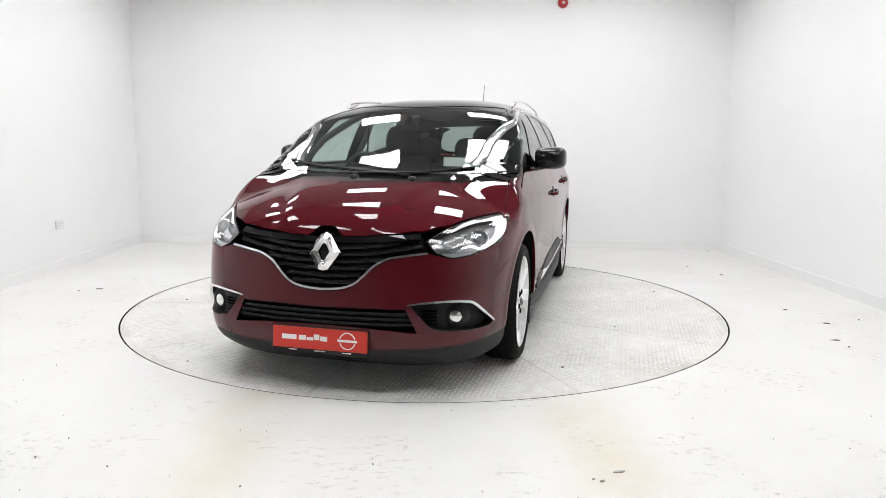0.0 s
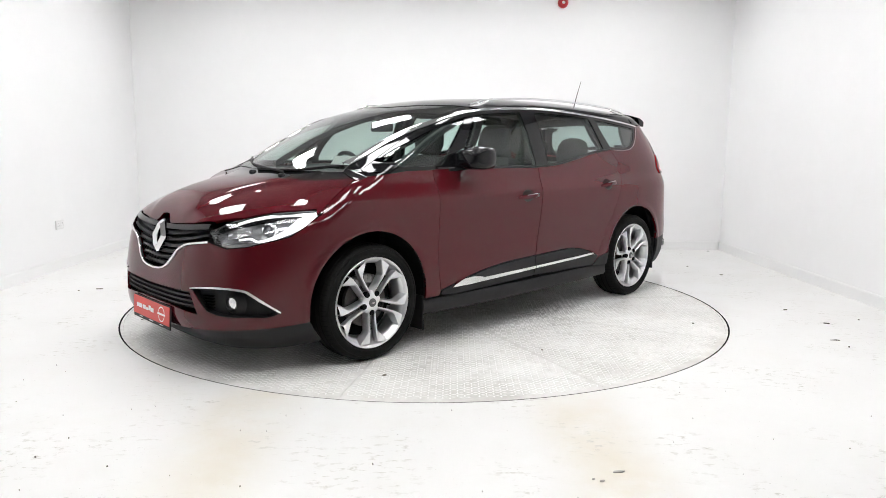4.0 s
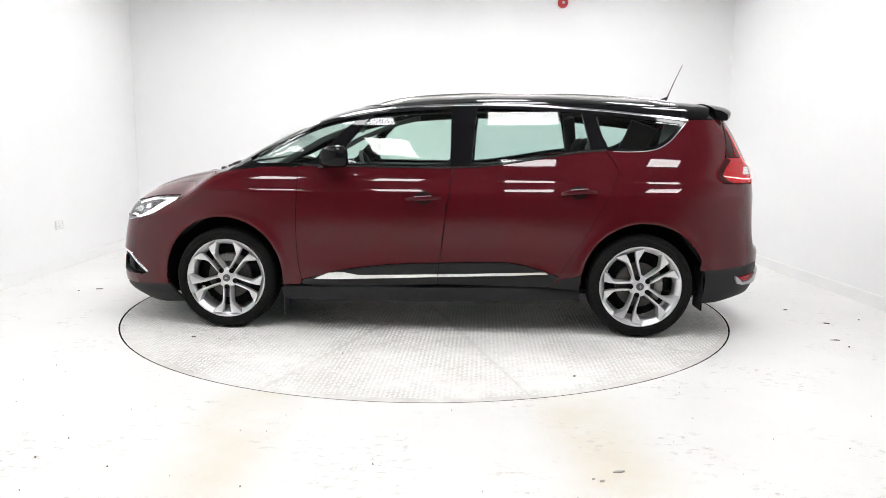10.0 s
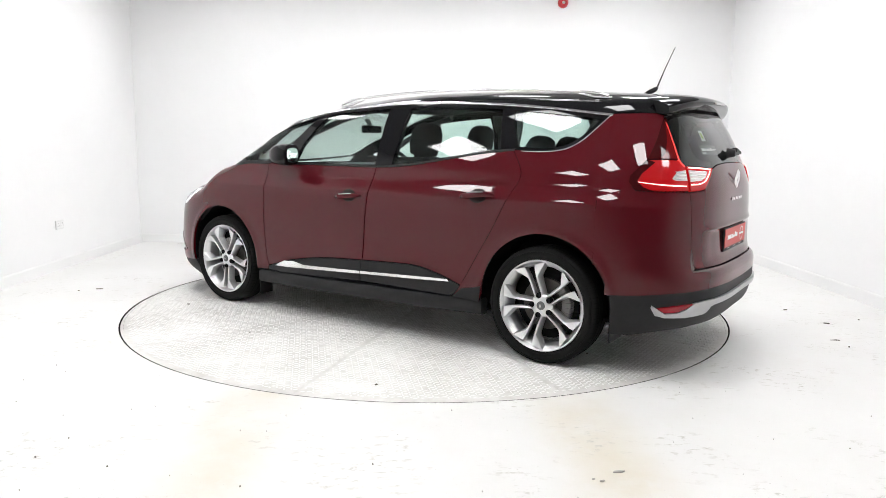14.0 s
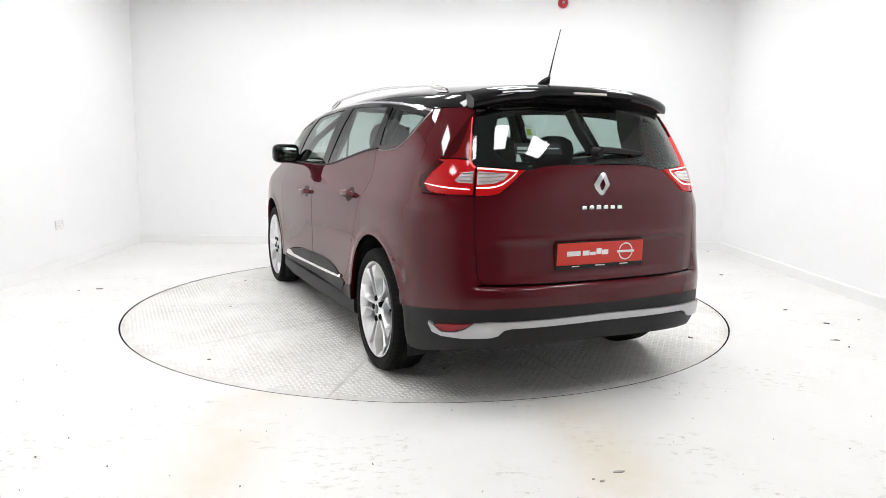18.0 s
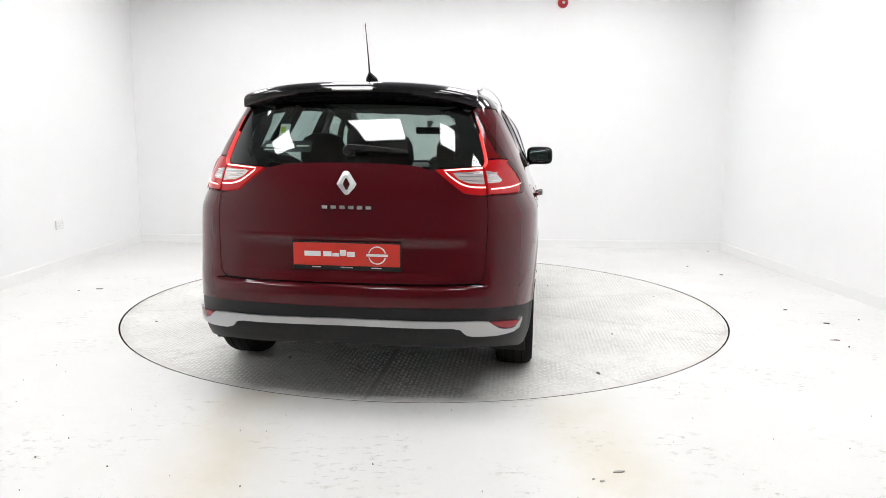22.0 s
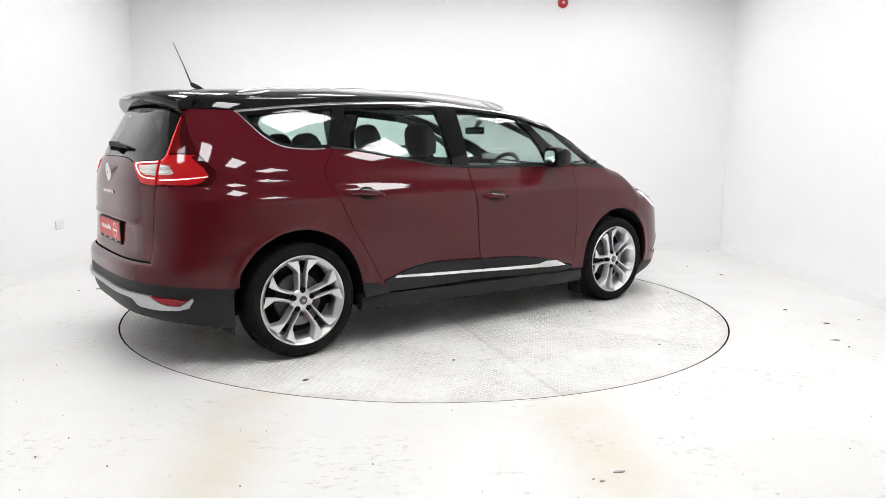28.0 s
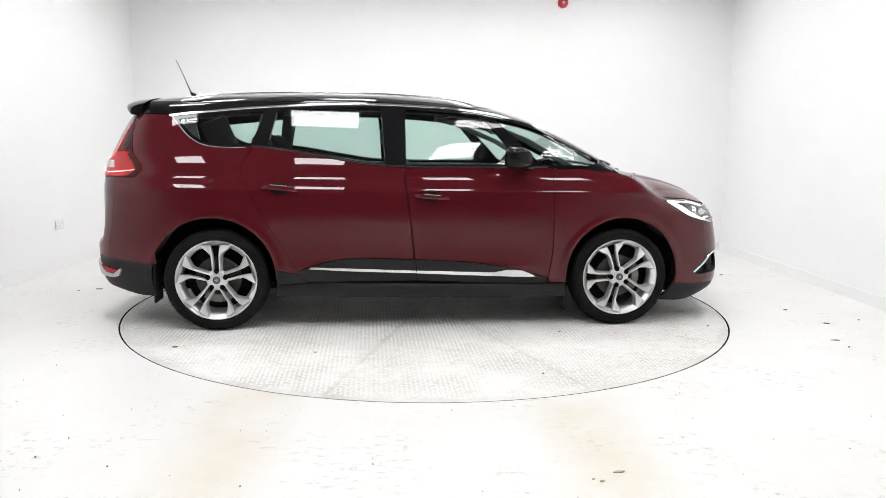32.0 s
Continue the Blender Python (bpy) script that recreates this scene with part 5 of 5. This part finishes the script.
# ---- door mirrors ----
MIRROR = mat("mirror_glass", (.85, .87, .87), .02, 1.)
for s in (1, -1):
    bm = bmesh.new()
    # closed shell of rounded-box rings from the glass at the back to the blunt front
    rings = []
    for x, y0, y1, z0, z1 in ((.560, .850, 1.046, 1.118, 1.250), (.568, .846, 1.054, 1.112, 1.257), (.61, .842, 1.056, 1.110, 1.260), (.655, .845, 1.048, 1.112, 1.253), (.695, .850, 1.034, 1.118, 1.240), (.720, .862, 1.000, 1.130, 1.212)):
        ring_ = []
        for k in range(28):
            a = 2 * math.pi * k / 28
            c, d = math.cos(a), math.sin(a)
            cy, cz = (y0 + y1) / 2, (z0 + z1) / 2
            ring_.append(bm.verts.new((x - .06 * (math.copysign(abs(c) ** .55, c)) * (x < .6) * .5, s * (cy + (y1 - y0) / 2 * math.copysign(abs(c) ** .5, c)), cz + (z1 - z0) / 2 * math.copysign(abs(d) ** .5, d))))
        rings.append(ring_)
    for a, b in zip(rings, rings[1:]):
        for k in range(28):
            bm.faces.new((a[k], a[(k + 1) % 28], b[(k + 1) % 28], b[k]))
    bm.faces.new(rings[0])
    bm.faces.new(rings[-1])
    mir = part("door_mirror", bm, BLACK, CAR, "gloss black door mirror", smooth=True, angle=60)
    gl = bmesh.new()
    vs = []
    for k in range(28):
        a = 2 * math.pi * k / 28
        c, d = math.cos(a), math.sin(a)
        e = math.copysign(abs(c) ** .6, c)
        vs.append(gl.verts.new((.556 - .03 * math.copysign(abs(c) ** .55, c), s * (.943 + .082 * e), 1.180 + .052 * math.copysign(abs(d) ** .6, d))))
    gl.faces.new(vs)
    bmesh.ops.solidify(gl, geom=gl.faces[:], thickness=.002)
    part("mirror_glass", gl, MIRROR, mir, "mirror glass")
    part("mirror_arm", swept([(.74, s * .815, 1.112), (.71, s * .845, 1.113), (.68, s * .875, 1.118), (.65, s * .91, 1.128)], [(.05, .016), (.04, .015), (.035, .015), (.04, .016)], 10), BLACK, mir, "gloss black mirror arm", smooth=True)

# ---- wipers ----
def wiper(line, lay, name, lift=.008):
    q = flow(line, 6)
    p = lay(q)
    nr = slope(p)
    w = part(name, swept(p + nr * lift, [(.006, .006)] * len(p), 6), PLASTIC, CAR, "black wiper arm", smooth=True)
    part("wiper_blade", swept(p + nr * (lift - .007), [(.003, .004)] * len(p), 6), RUBBER, w, smooth=True)
    return w


wiper([(1.59, .24), (1.545, -.1), (1.45, -.4), (1.30, -.65)], on_top, "wiper_arm", .005)
wiper([(1.585, -.08), (1.54, .28), (1.38, .58)], on_top, "wiper_arm", .005)
for a, y in ((1.615, .26), (1.61, -.10)):
    bm = turned([(0, .017), (.018, .015), (.024, .008), (.026, 0)], 16, "Z")
    p = on_top(np.array([[a, y]]))[0]
    bmesh.ops.translate(bm, vec=Vector(p) - Vector((0, 0, .01)), verts=bm.verts)
    part("wiper_pivot", bm, PLASTIC, CAR, smooth=True)
p = on_tail(np.array([(.0, 1.237), (-.1, 1.236), (-.2, 1.232), (-.31, 1.228)]))
nr = slope(p)
rw_ = part("rear_wiper", swept(p + nr * np.array([[.045], [.035], [.025], [.018]]), [(.016, .014), (.014, .014), (.010, .012), (.006, .008)], 8), PLASTIC, CAR, "black rear wiper", smooth=True)
part("wiper_blade", swept(p + nr * .008, [(.004, .008)] * 4, 6), RUBBER, rw_, smooth=True)
bm = turned([(0, .05), (.02, .048), (.026, .03), (.03, 0)], 18, "X")
bmesh.ops.transform(bm, matrix=Matrix.Translation(Vector(p[0])) @ pose(0, 0, 0, 0, 0, 180), verts=bm.verts)
part("wiper_pivot", bm, PLASTIC, rw_, smooth=True)

# ---- stickers and papers behind the glass ----
st = skin("dealer_sticker", [([(.485, 1.284), (.217, 1.284), (.213, 1.231), (.478, 1.231)], on_tail)], mat("sticker_black", (.02, .022, .025), .5), CAR, "black dealer sticker inside the rear window", gap=0, lift=-.009, depth=.001, cell=.08)
for a0, a1, z0, z1 in ((.468, .415, 1.252, 1.266), (.405, .355, 1.252, 1.266), (.345, .312, 1.252, 1.270), (.470, .42, 1.238, 1.243), (.298, .228, 1.256, 1.262)):
    skin("sticker_bar", [([(a0, z1), (a1, z1), (a1, z0), (a0, z0)], on_tail)], SIGN_WHITE, st, gap=0, lift=-.0075, depth=.0005, cell=.08)
tx = skin("permit_sticker", [([(.424, 1.366), (.366, 1.366), (.356, 1.308), (.413, 1.308)], on_tail)], SIGN_WHITE, CAR, "white and green paper permit in the rear window", gap=0, lift=-.009, depth=.001, cell=.08)
skin("permit_print", [([(.417, 1.352), (.39, 1.352), (.383, 1.322), (.409, 1.322)], on_tail)], mat("permit_green", (.42, .55, .05), .6), tx, gap=0, lift=-.0075, depth=.0005, cell=.08)

# ---- cabin ----
FABRIC = speckle(mat("seat_fabric", (.03, .03, .032), .9), 60, .3, 1., (.02, .02, .021), (.05, .05, .052), bump=.3)
TRIM = speckle(mat("cabin_trim", (.04, .04, .042), .6), 40, .3, 1., (.03, .03, .031), (.055, .055, .057), bump=.15)


def seat(name, x, y, wide, rest=True, low=0.):
    """A car seat, facing +x, standing on the cabin floor."""
    t = part(name, boxed((x - .1, y - wide / 2, .30), (x + .46, y + wide / 2, .56 - low), .06, 3), FABRIC, CAR, "dark fabric seat", smooth=True)
    tilt = Matrix.Translation((x - .06, y, .50 - low)) @ Matrix.Rotation(radians(-13), 4, "Y")
    bm = boxed((-.075, -wide / 2, 0), (.065, wide / 2, .69), .05, 3)
    bmesh.ops.transform(bm, matrix=tilt, verts=bm.verts)
    part("backrest", bm, FABRIC, t, smooth=True)
    if rest:
        bm = bmesh.new()
        rings = []
        for zz, hw, hd in ((.705, .09, .042), (.72, .125, .062), (.79, .145, .074), (.87, .140, .070), (.92, .115, .056), (.942, .065, .03)):
            rings.append([bm.verts.new((hd * math.copysign(abs(math.cos(a)) ** .7, math.cos(a)) - .01, hw * math.copysign(abs(math.sin(a)) ** .7, math.sin(a)), zz)) for a in np.linspace(0, 2 * math.pi, 20, endpoint=False)])
        for a, b in zip(rings, rings[1:]):
            for k in range(20):
                bm.faces.new((a[k], a[(k + 1) % 20], b[(k + 1) % 20], b[k]))
        bm.faces.new(rings[0])
        bm.faces.new(rings[-1])
        bmesh.ops.transform(bm, matrix=tilt, verts=bm.verts)
        part("headrest", bm, FABRIC, t, "dark padded headrest", smooth=True, angle=60)
        for d in (-.05, .05):
            bm = swept([(-.01, d, .62), (-.01, d, .72)], (.007, .007), 8)
            bmesh.ops.transform(bm, matrix=tilt, verts=bm.verts)
            part("headrest_post", bm, CHROME, t, smooth=True)
    return t


for y in (.37, -.37):
    seat("front_seat", .05, y, .52)
for y in (.43, 0, -.43):
    seat("middle_seat", -.88, y, .40, True, .09)
for y in (.33, -.33):
    seat("third_row_seat", -1.62, y, .42, False, .06)
part("cabin_floor", boxed((-1.95, -.78, .28), (1.2, .78, .31), .01, 1), DARK, CAR)
bm = bmesh.new()
rows = []
for y in np.linspace(-.70, .70, 21):
    bowx = .30 * y * y
    hood = .035 * math.exp(-((y + .37) / .2) ** 2)
    sec = [(1.52 - bowx, 1.085), (1.30 - bowx, 1.095), (1.10 - bowx, 1.095), (.92 - bowx * .6, 1.075 + hood), (.83, 1.03 + hood), (.80, .90), (.86, .72), (.98, .50)]
    rows.append([bm.verts.new((x, y, z)) for x, z in sec])
for a, b in zip(rows, rows[1:]):
    for k in range(len(a) - 1):
        bm.faces.new((a[k], a[k + 1], b[k + 1], b[k]))
part("dashboard", bm, TRIM, CAR, "dark dashboard", smooth=True, angle=50)
part("centre_screen", boxed((.80, -.10, .86), (.835, .09, 1.07), .008, 2), BLACK, CAR, "dark centre display")
part("bulkhead", boxed((1.18, -.72, .32), (1.22, .72, 1.04)), DARK, CAR)
bm = bmesh.new()
rg_ = []
for i in range(32):
    a = 2 * math.pi * i / 32
    rg_.append([bm.verts.new(((.185 + .016 * math.cos(b)) * math.cos(a), (.185 + .016 * math.cos(b)) * math.sin(a), .016 * math.sin(b))) for b in np.linspace(0, 2 * math.pi, 8, endpoint=False)])
for i in range(32):
    a, b = rg_[i], rg_[(i + 1) % 32]
    for k in range(8):
        bm.faces.new((a[k], a[(k + 1) % 8], b[(k + 1) % 8], b[k]))
SW = Matrix.Translation((.60, -.37, 1.03)) @ Matrix.Rotation(radians(-66), 4, "Y")
bmesh.ops.transform(bm, matrix=SW, verts=bm.verts)
sw = part("steering_wheel", bm, TRIM, CAR, "dark steering wheel", smooth=True)
bm = bmesh.new()
box(bm, (-.07, -.06, -.02), (.07, .06, .02), .02, 2)
box(bm, (-.02, -.18, -.01), (.02, .18, .008), .005, 1)
box(bm, (-.18, -.02, -.01), (0, .02, .008), .005, 1)
bmesh.ops.transform(bm, matrix=SW, verts=bm.verts)
part("wheel_boss", bm, TRIM, sw)
part("steering_column", swept([(.60, -.37, 1.02), (.82, -.37, .93)], (.035, .035), 10), TRIM, sw, smooth=True)
part("rear_view_mirror", boxed((.60, -.115, 1.355), (.63, .115, 1.415), .012, 2), BLACK, CAR, "dark inside mirror", smooth=True)
part("mirror_stalk", swept([(.615, 0, 1.395), (.645, 0, 1.44), (.665, 0, 1.463)], [(.012, .012), (.02, .016), (.03, .012)], 8), TRIM, CAR, smooth=True)
bm = bmesh.new()
sheet = [bm.verts.new(v) for v in ((1.335, .375, 1.138), (1.255, .642, 1.138), (1.222, .640, 1.188), (1.285, .362, 1.192))]
bmesh.ops.solidify(bm, geom=[bm.faces.new(sheet)], thickness=.001)
part("window_paper", bm, SIGN_WHITE, CAR, "white paper strip behind the windscreen")
for s in (1, -1):
    # inner trims of the pillars and the belts
    for a, b, w in (((-.20, .80, 1.12), (-.21, .63, 1.50), .045), ((-1.11, .76, 1.23), (-1.06, .60, 1.50), .05), ((-1.62, .70, 1.22), (-1.70, .58, 1.45), .12)):
        part("pillar_trim", swept([(a[0], s * a[1], a[2]), ((a[0] + b[0]) / 2, s * ((a[1] + b[1]) / 2 - .012), (a[2] + b[2]) / 2), (b[0], s * b[1], b[2])], (w, .018), 8, ups=(0, 1, 0)), TRIM, CAR, smooth=True)
    part("pillar_trim", swept([(1.10, s * .70, 1.10), (.75, s * .66, 1.30), (.40, s * .58, 1.44), (.2, s * .56, 1.49)], (.022, .02), 8), TRIM, CAR, smooth=True)
    part("seat_belt", swept([(-.18, s * .66, 1.42), (-.17, s * .68, 1.15), (-.12, s * .64, .6)], (.022, .002), 6, ups=(0, 1, 0)), DARK, CAR)
    part("door_top", swept([(.86, s * .80, 1.075), (.2, s * .80, 1.075), (-.4, s * .79, 1.085), (-.95, s * .74, 1.16), (-1.5, s * .70, 1.20)], (.05, .03), 8), TRIM, CAR, smooth=True)

# fuel flap outline on the right-hand quarter
flap = flow([(-1.60, 1.045), (-1.615, 1.03), (-1.605, .985), (-1.575, .94), (-1.54, .930), (-1.43, .928), (-1.395, .955), (-1.385, .99), (-1.40, 1.040), (-1.43, 1.050), (-1.58, 1.052), (-1.60, 1.045)], 4)
ribbon("fuel_flap_joint", flap, on_right, .0013, DARK, CAR, "fine joint round the fuel flap", n=1, lift=.0006, depth=.002)

# ---- things of the room ----
socket = part("wall_socket", boxed((0, -.075, -.045), (.012, .075, .045), .006, 2), mat("white_plastic", (.78, .78, .78), .35))
for d in (-.036, .036):
    part("socket_face", boxed((.012, d - .028, -.032), (.015, d + .028, .03), .002, 1), SKIRT, socket)
    for y, z in ((d, .014), (d - .011, -.01), (d + .011, -.01)):
        part("socket_hole", boxed((.0145, y - .003, z - .004), (.0155, y + .003, z + .004)), DARK, socket)
socket.matrix_basis = pose(-WALL_X, 1.40, .443)
tagged(socket, "white double socket on the side wall", "wall socket")
ALARM_RED = mat("alarm_red", (.42, .012, .02), .35)
al = part("alarm_sounder", turned([(0, 0), (.058, 0), (.062, .01), (.058, .045), (.045, .06), (.022, .062), (.02, .05), (0, .05)], 32, "Y"), ALARM_RED, None, smooth=True)
part("sounder_lens", turned([(0, .056), (.012, .055), (.018, .05)], 20, "Y"), SIGN_WHITE, al, "white middle", smooth=True)
tagged(al, "round red alarm sounder high on the wall", "alarm")
al.matrix_basis = pose(1.596, back_y(1.596) - .001, 2.957, 0, 0, 180)

BARE = speckle(mat("bare_concrete", (.4, .38, .35), .8), 40, .3, 1., (.34, .325, .30), (.46, .44, .41))
GRIT = speckle(mat("dry_dirt", (.06, .055, .045), .9), 60, .3, 1., (.06, .055, .05), (.2, .18, .15))


def flake(bm, x, y, z, a, long_, wide, seed):
    """A thin, curled, ragged scrap lying flat."""
    rnd = random.Random(seed)
    n = 9
    c, s_ = math.cos(a), math.sin(a)
    top = []
    for i in range(n):
        t = 2 * math.pi * i / n
        k = rnd.uniform(.6, 1.1)
        u, v = long_ * k * math.cos(t), wide * k * math.sin(t)
        top.append(bm.verts.new((x + c * u - s_ * v, y + s_ * u + c * v, z + rnd.uniform(.002, .006))))
    mid = bm.verts.new((x, y, z + .007))
    low = [bm.verts.new((v.co.x, v.co.y, z)) for v in top]
    for i in range(n):
        j = (i + 1) % n
        bm.faces.new((top[i], top[j], mid))
        bm.faces.new((low[i], low[j], top[j], top[i]))


scraps = [(.761, -3.046, .2, .026, .010), (2.842, -.222, .1, .020, .012), (2.929, -.65, -.4, .022, .012), (2.741, -1.109, -.1, .036, .0022), (3.238, -.542, 0, .008, .006), (2.734, -1.27, 0, .007, .006),
          (-2.839, .417, .1, .035, .012), (-2.977, .341, 0, .010, .008), (2.794, 1.801, 0, .013, .012), (2.959, 1.308, 0, .022, .013), (3.458, 2.933, 0, .02, .012)]
for k, (x, y, a, l_, w_) in enumerate(scraps):
    bm = bmesh.new()
    flake(bm, x, y, .0005, a, l_, w_, k)
    if k == 0:
        tagged(part("paint_chip", bm, BARE), "grey patch of bare concrete where floor paint chipped off", "paint chip")
    else:
        tagged(part("dirt_flake", bm, GRIT), "small dark scrap of dirt on the white floor", "dirt", "dirt scraps on the floor")
crumbs = [(.676, -3.127, .3, .012, .006), (.647, -3.11, .1, .008, .004), (-1.581, -2.922, 0, .004, .0025), (-1.541, -2.734, .5, .003, .0024), (-1.256, -3.006, .2, .0035, .0024), (-.693, -3.171, 1.2, .004, .0018), (-.213, -2.982, .4, .0035, .0024)]
for k, (x, y, a, l_, w_) in enumerate(crumbs):
    bm = bmesh.new()
    flake(bm, x, y, .0005, a, l_, w_, 20 + k)
    tagged(part("dirt_flake", bm, GRIT if k > 1 else BARE), "tiny dark crumb of dirt on the white floor", "dirt", "dirt scraps on the floor")
rnd = random.Random(4)
bm = bmesh.new()
for k in range(64):
    x, y = rnd.uniform(-2.2, 2.2), rnd.uniform(-3.9, -1.6)
    if math.hypot(x, y) < DISC_R + .05:
        continue
    e = rnd.uniform(.0009, .0026)
    flake(bm, x, y, -.001, rnd.uniform(0, 3), e, e * rnd.uniform(.5, 1), 200 + k)
tagged(part("floor_grit", bm, GRIT), "fine dark grit strewn on the white floor", "grit", kind="stuff")
for k, (r_, a, size) in enumerate([(1.889, 40.1, .017), (2.066, 215.8, .02), (1.55, 75, .008), (2.05, 118, .012), (1.75, 160, .008), (1.6, 240, .010), (1.95, 285, .009), (1.3, 310, .008), (2.15, 335, .010)]):
    bm = bmesh.new()
    flake(bm, r_ * math.cos(radians(a)), r_ * math.sin(radians(a)), .001, rnd.uniform(0, 3), size, size * .6, 50 + k)
    part("grit", bm, GRIT, TABLE, "dark scrap of dirt")


# ---- what moves: the turntable turns, and the car stands on it ----
def heading(t):
    """The way the car's nose points, in degrees, at t seconds."""
    return -106.16 - 7.7977 * t + float(np.interp(t, [0, 3, 6, 10, 21, 24.5, 27.5, 32], [.65, .21, -.06, -.2, -.21, .01, .2, .31]))


def motions():
    table, car = [], []
    for i in range(65):
        t = i * .5
        h = pose(0, 0, 0, 0, 0, heading(t))
        table.append((t, h))
        car.append((t, h @ pose(-.090, .067, .002)))
    walk(TABLE, table)
    walk(CAR, car)


motions()
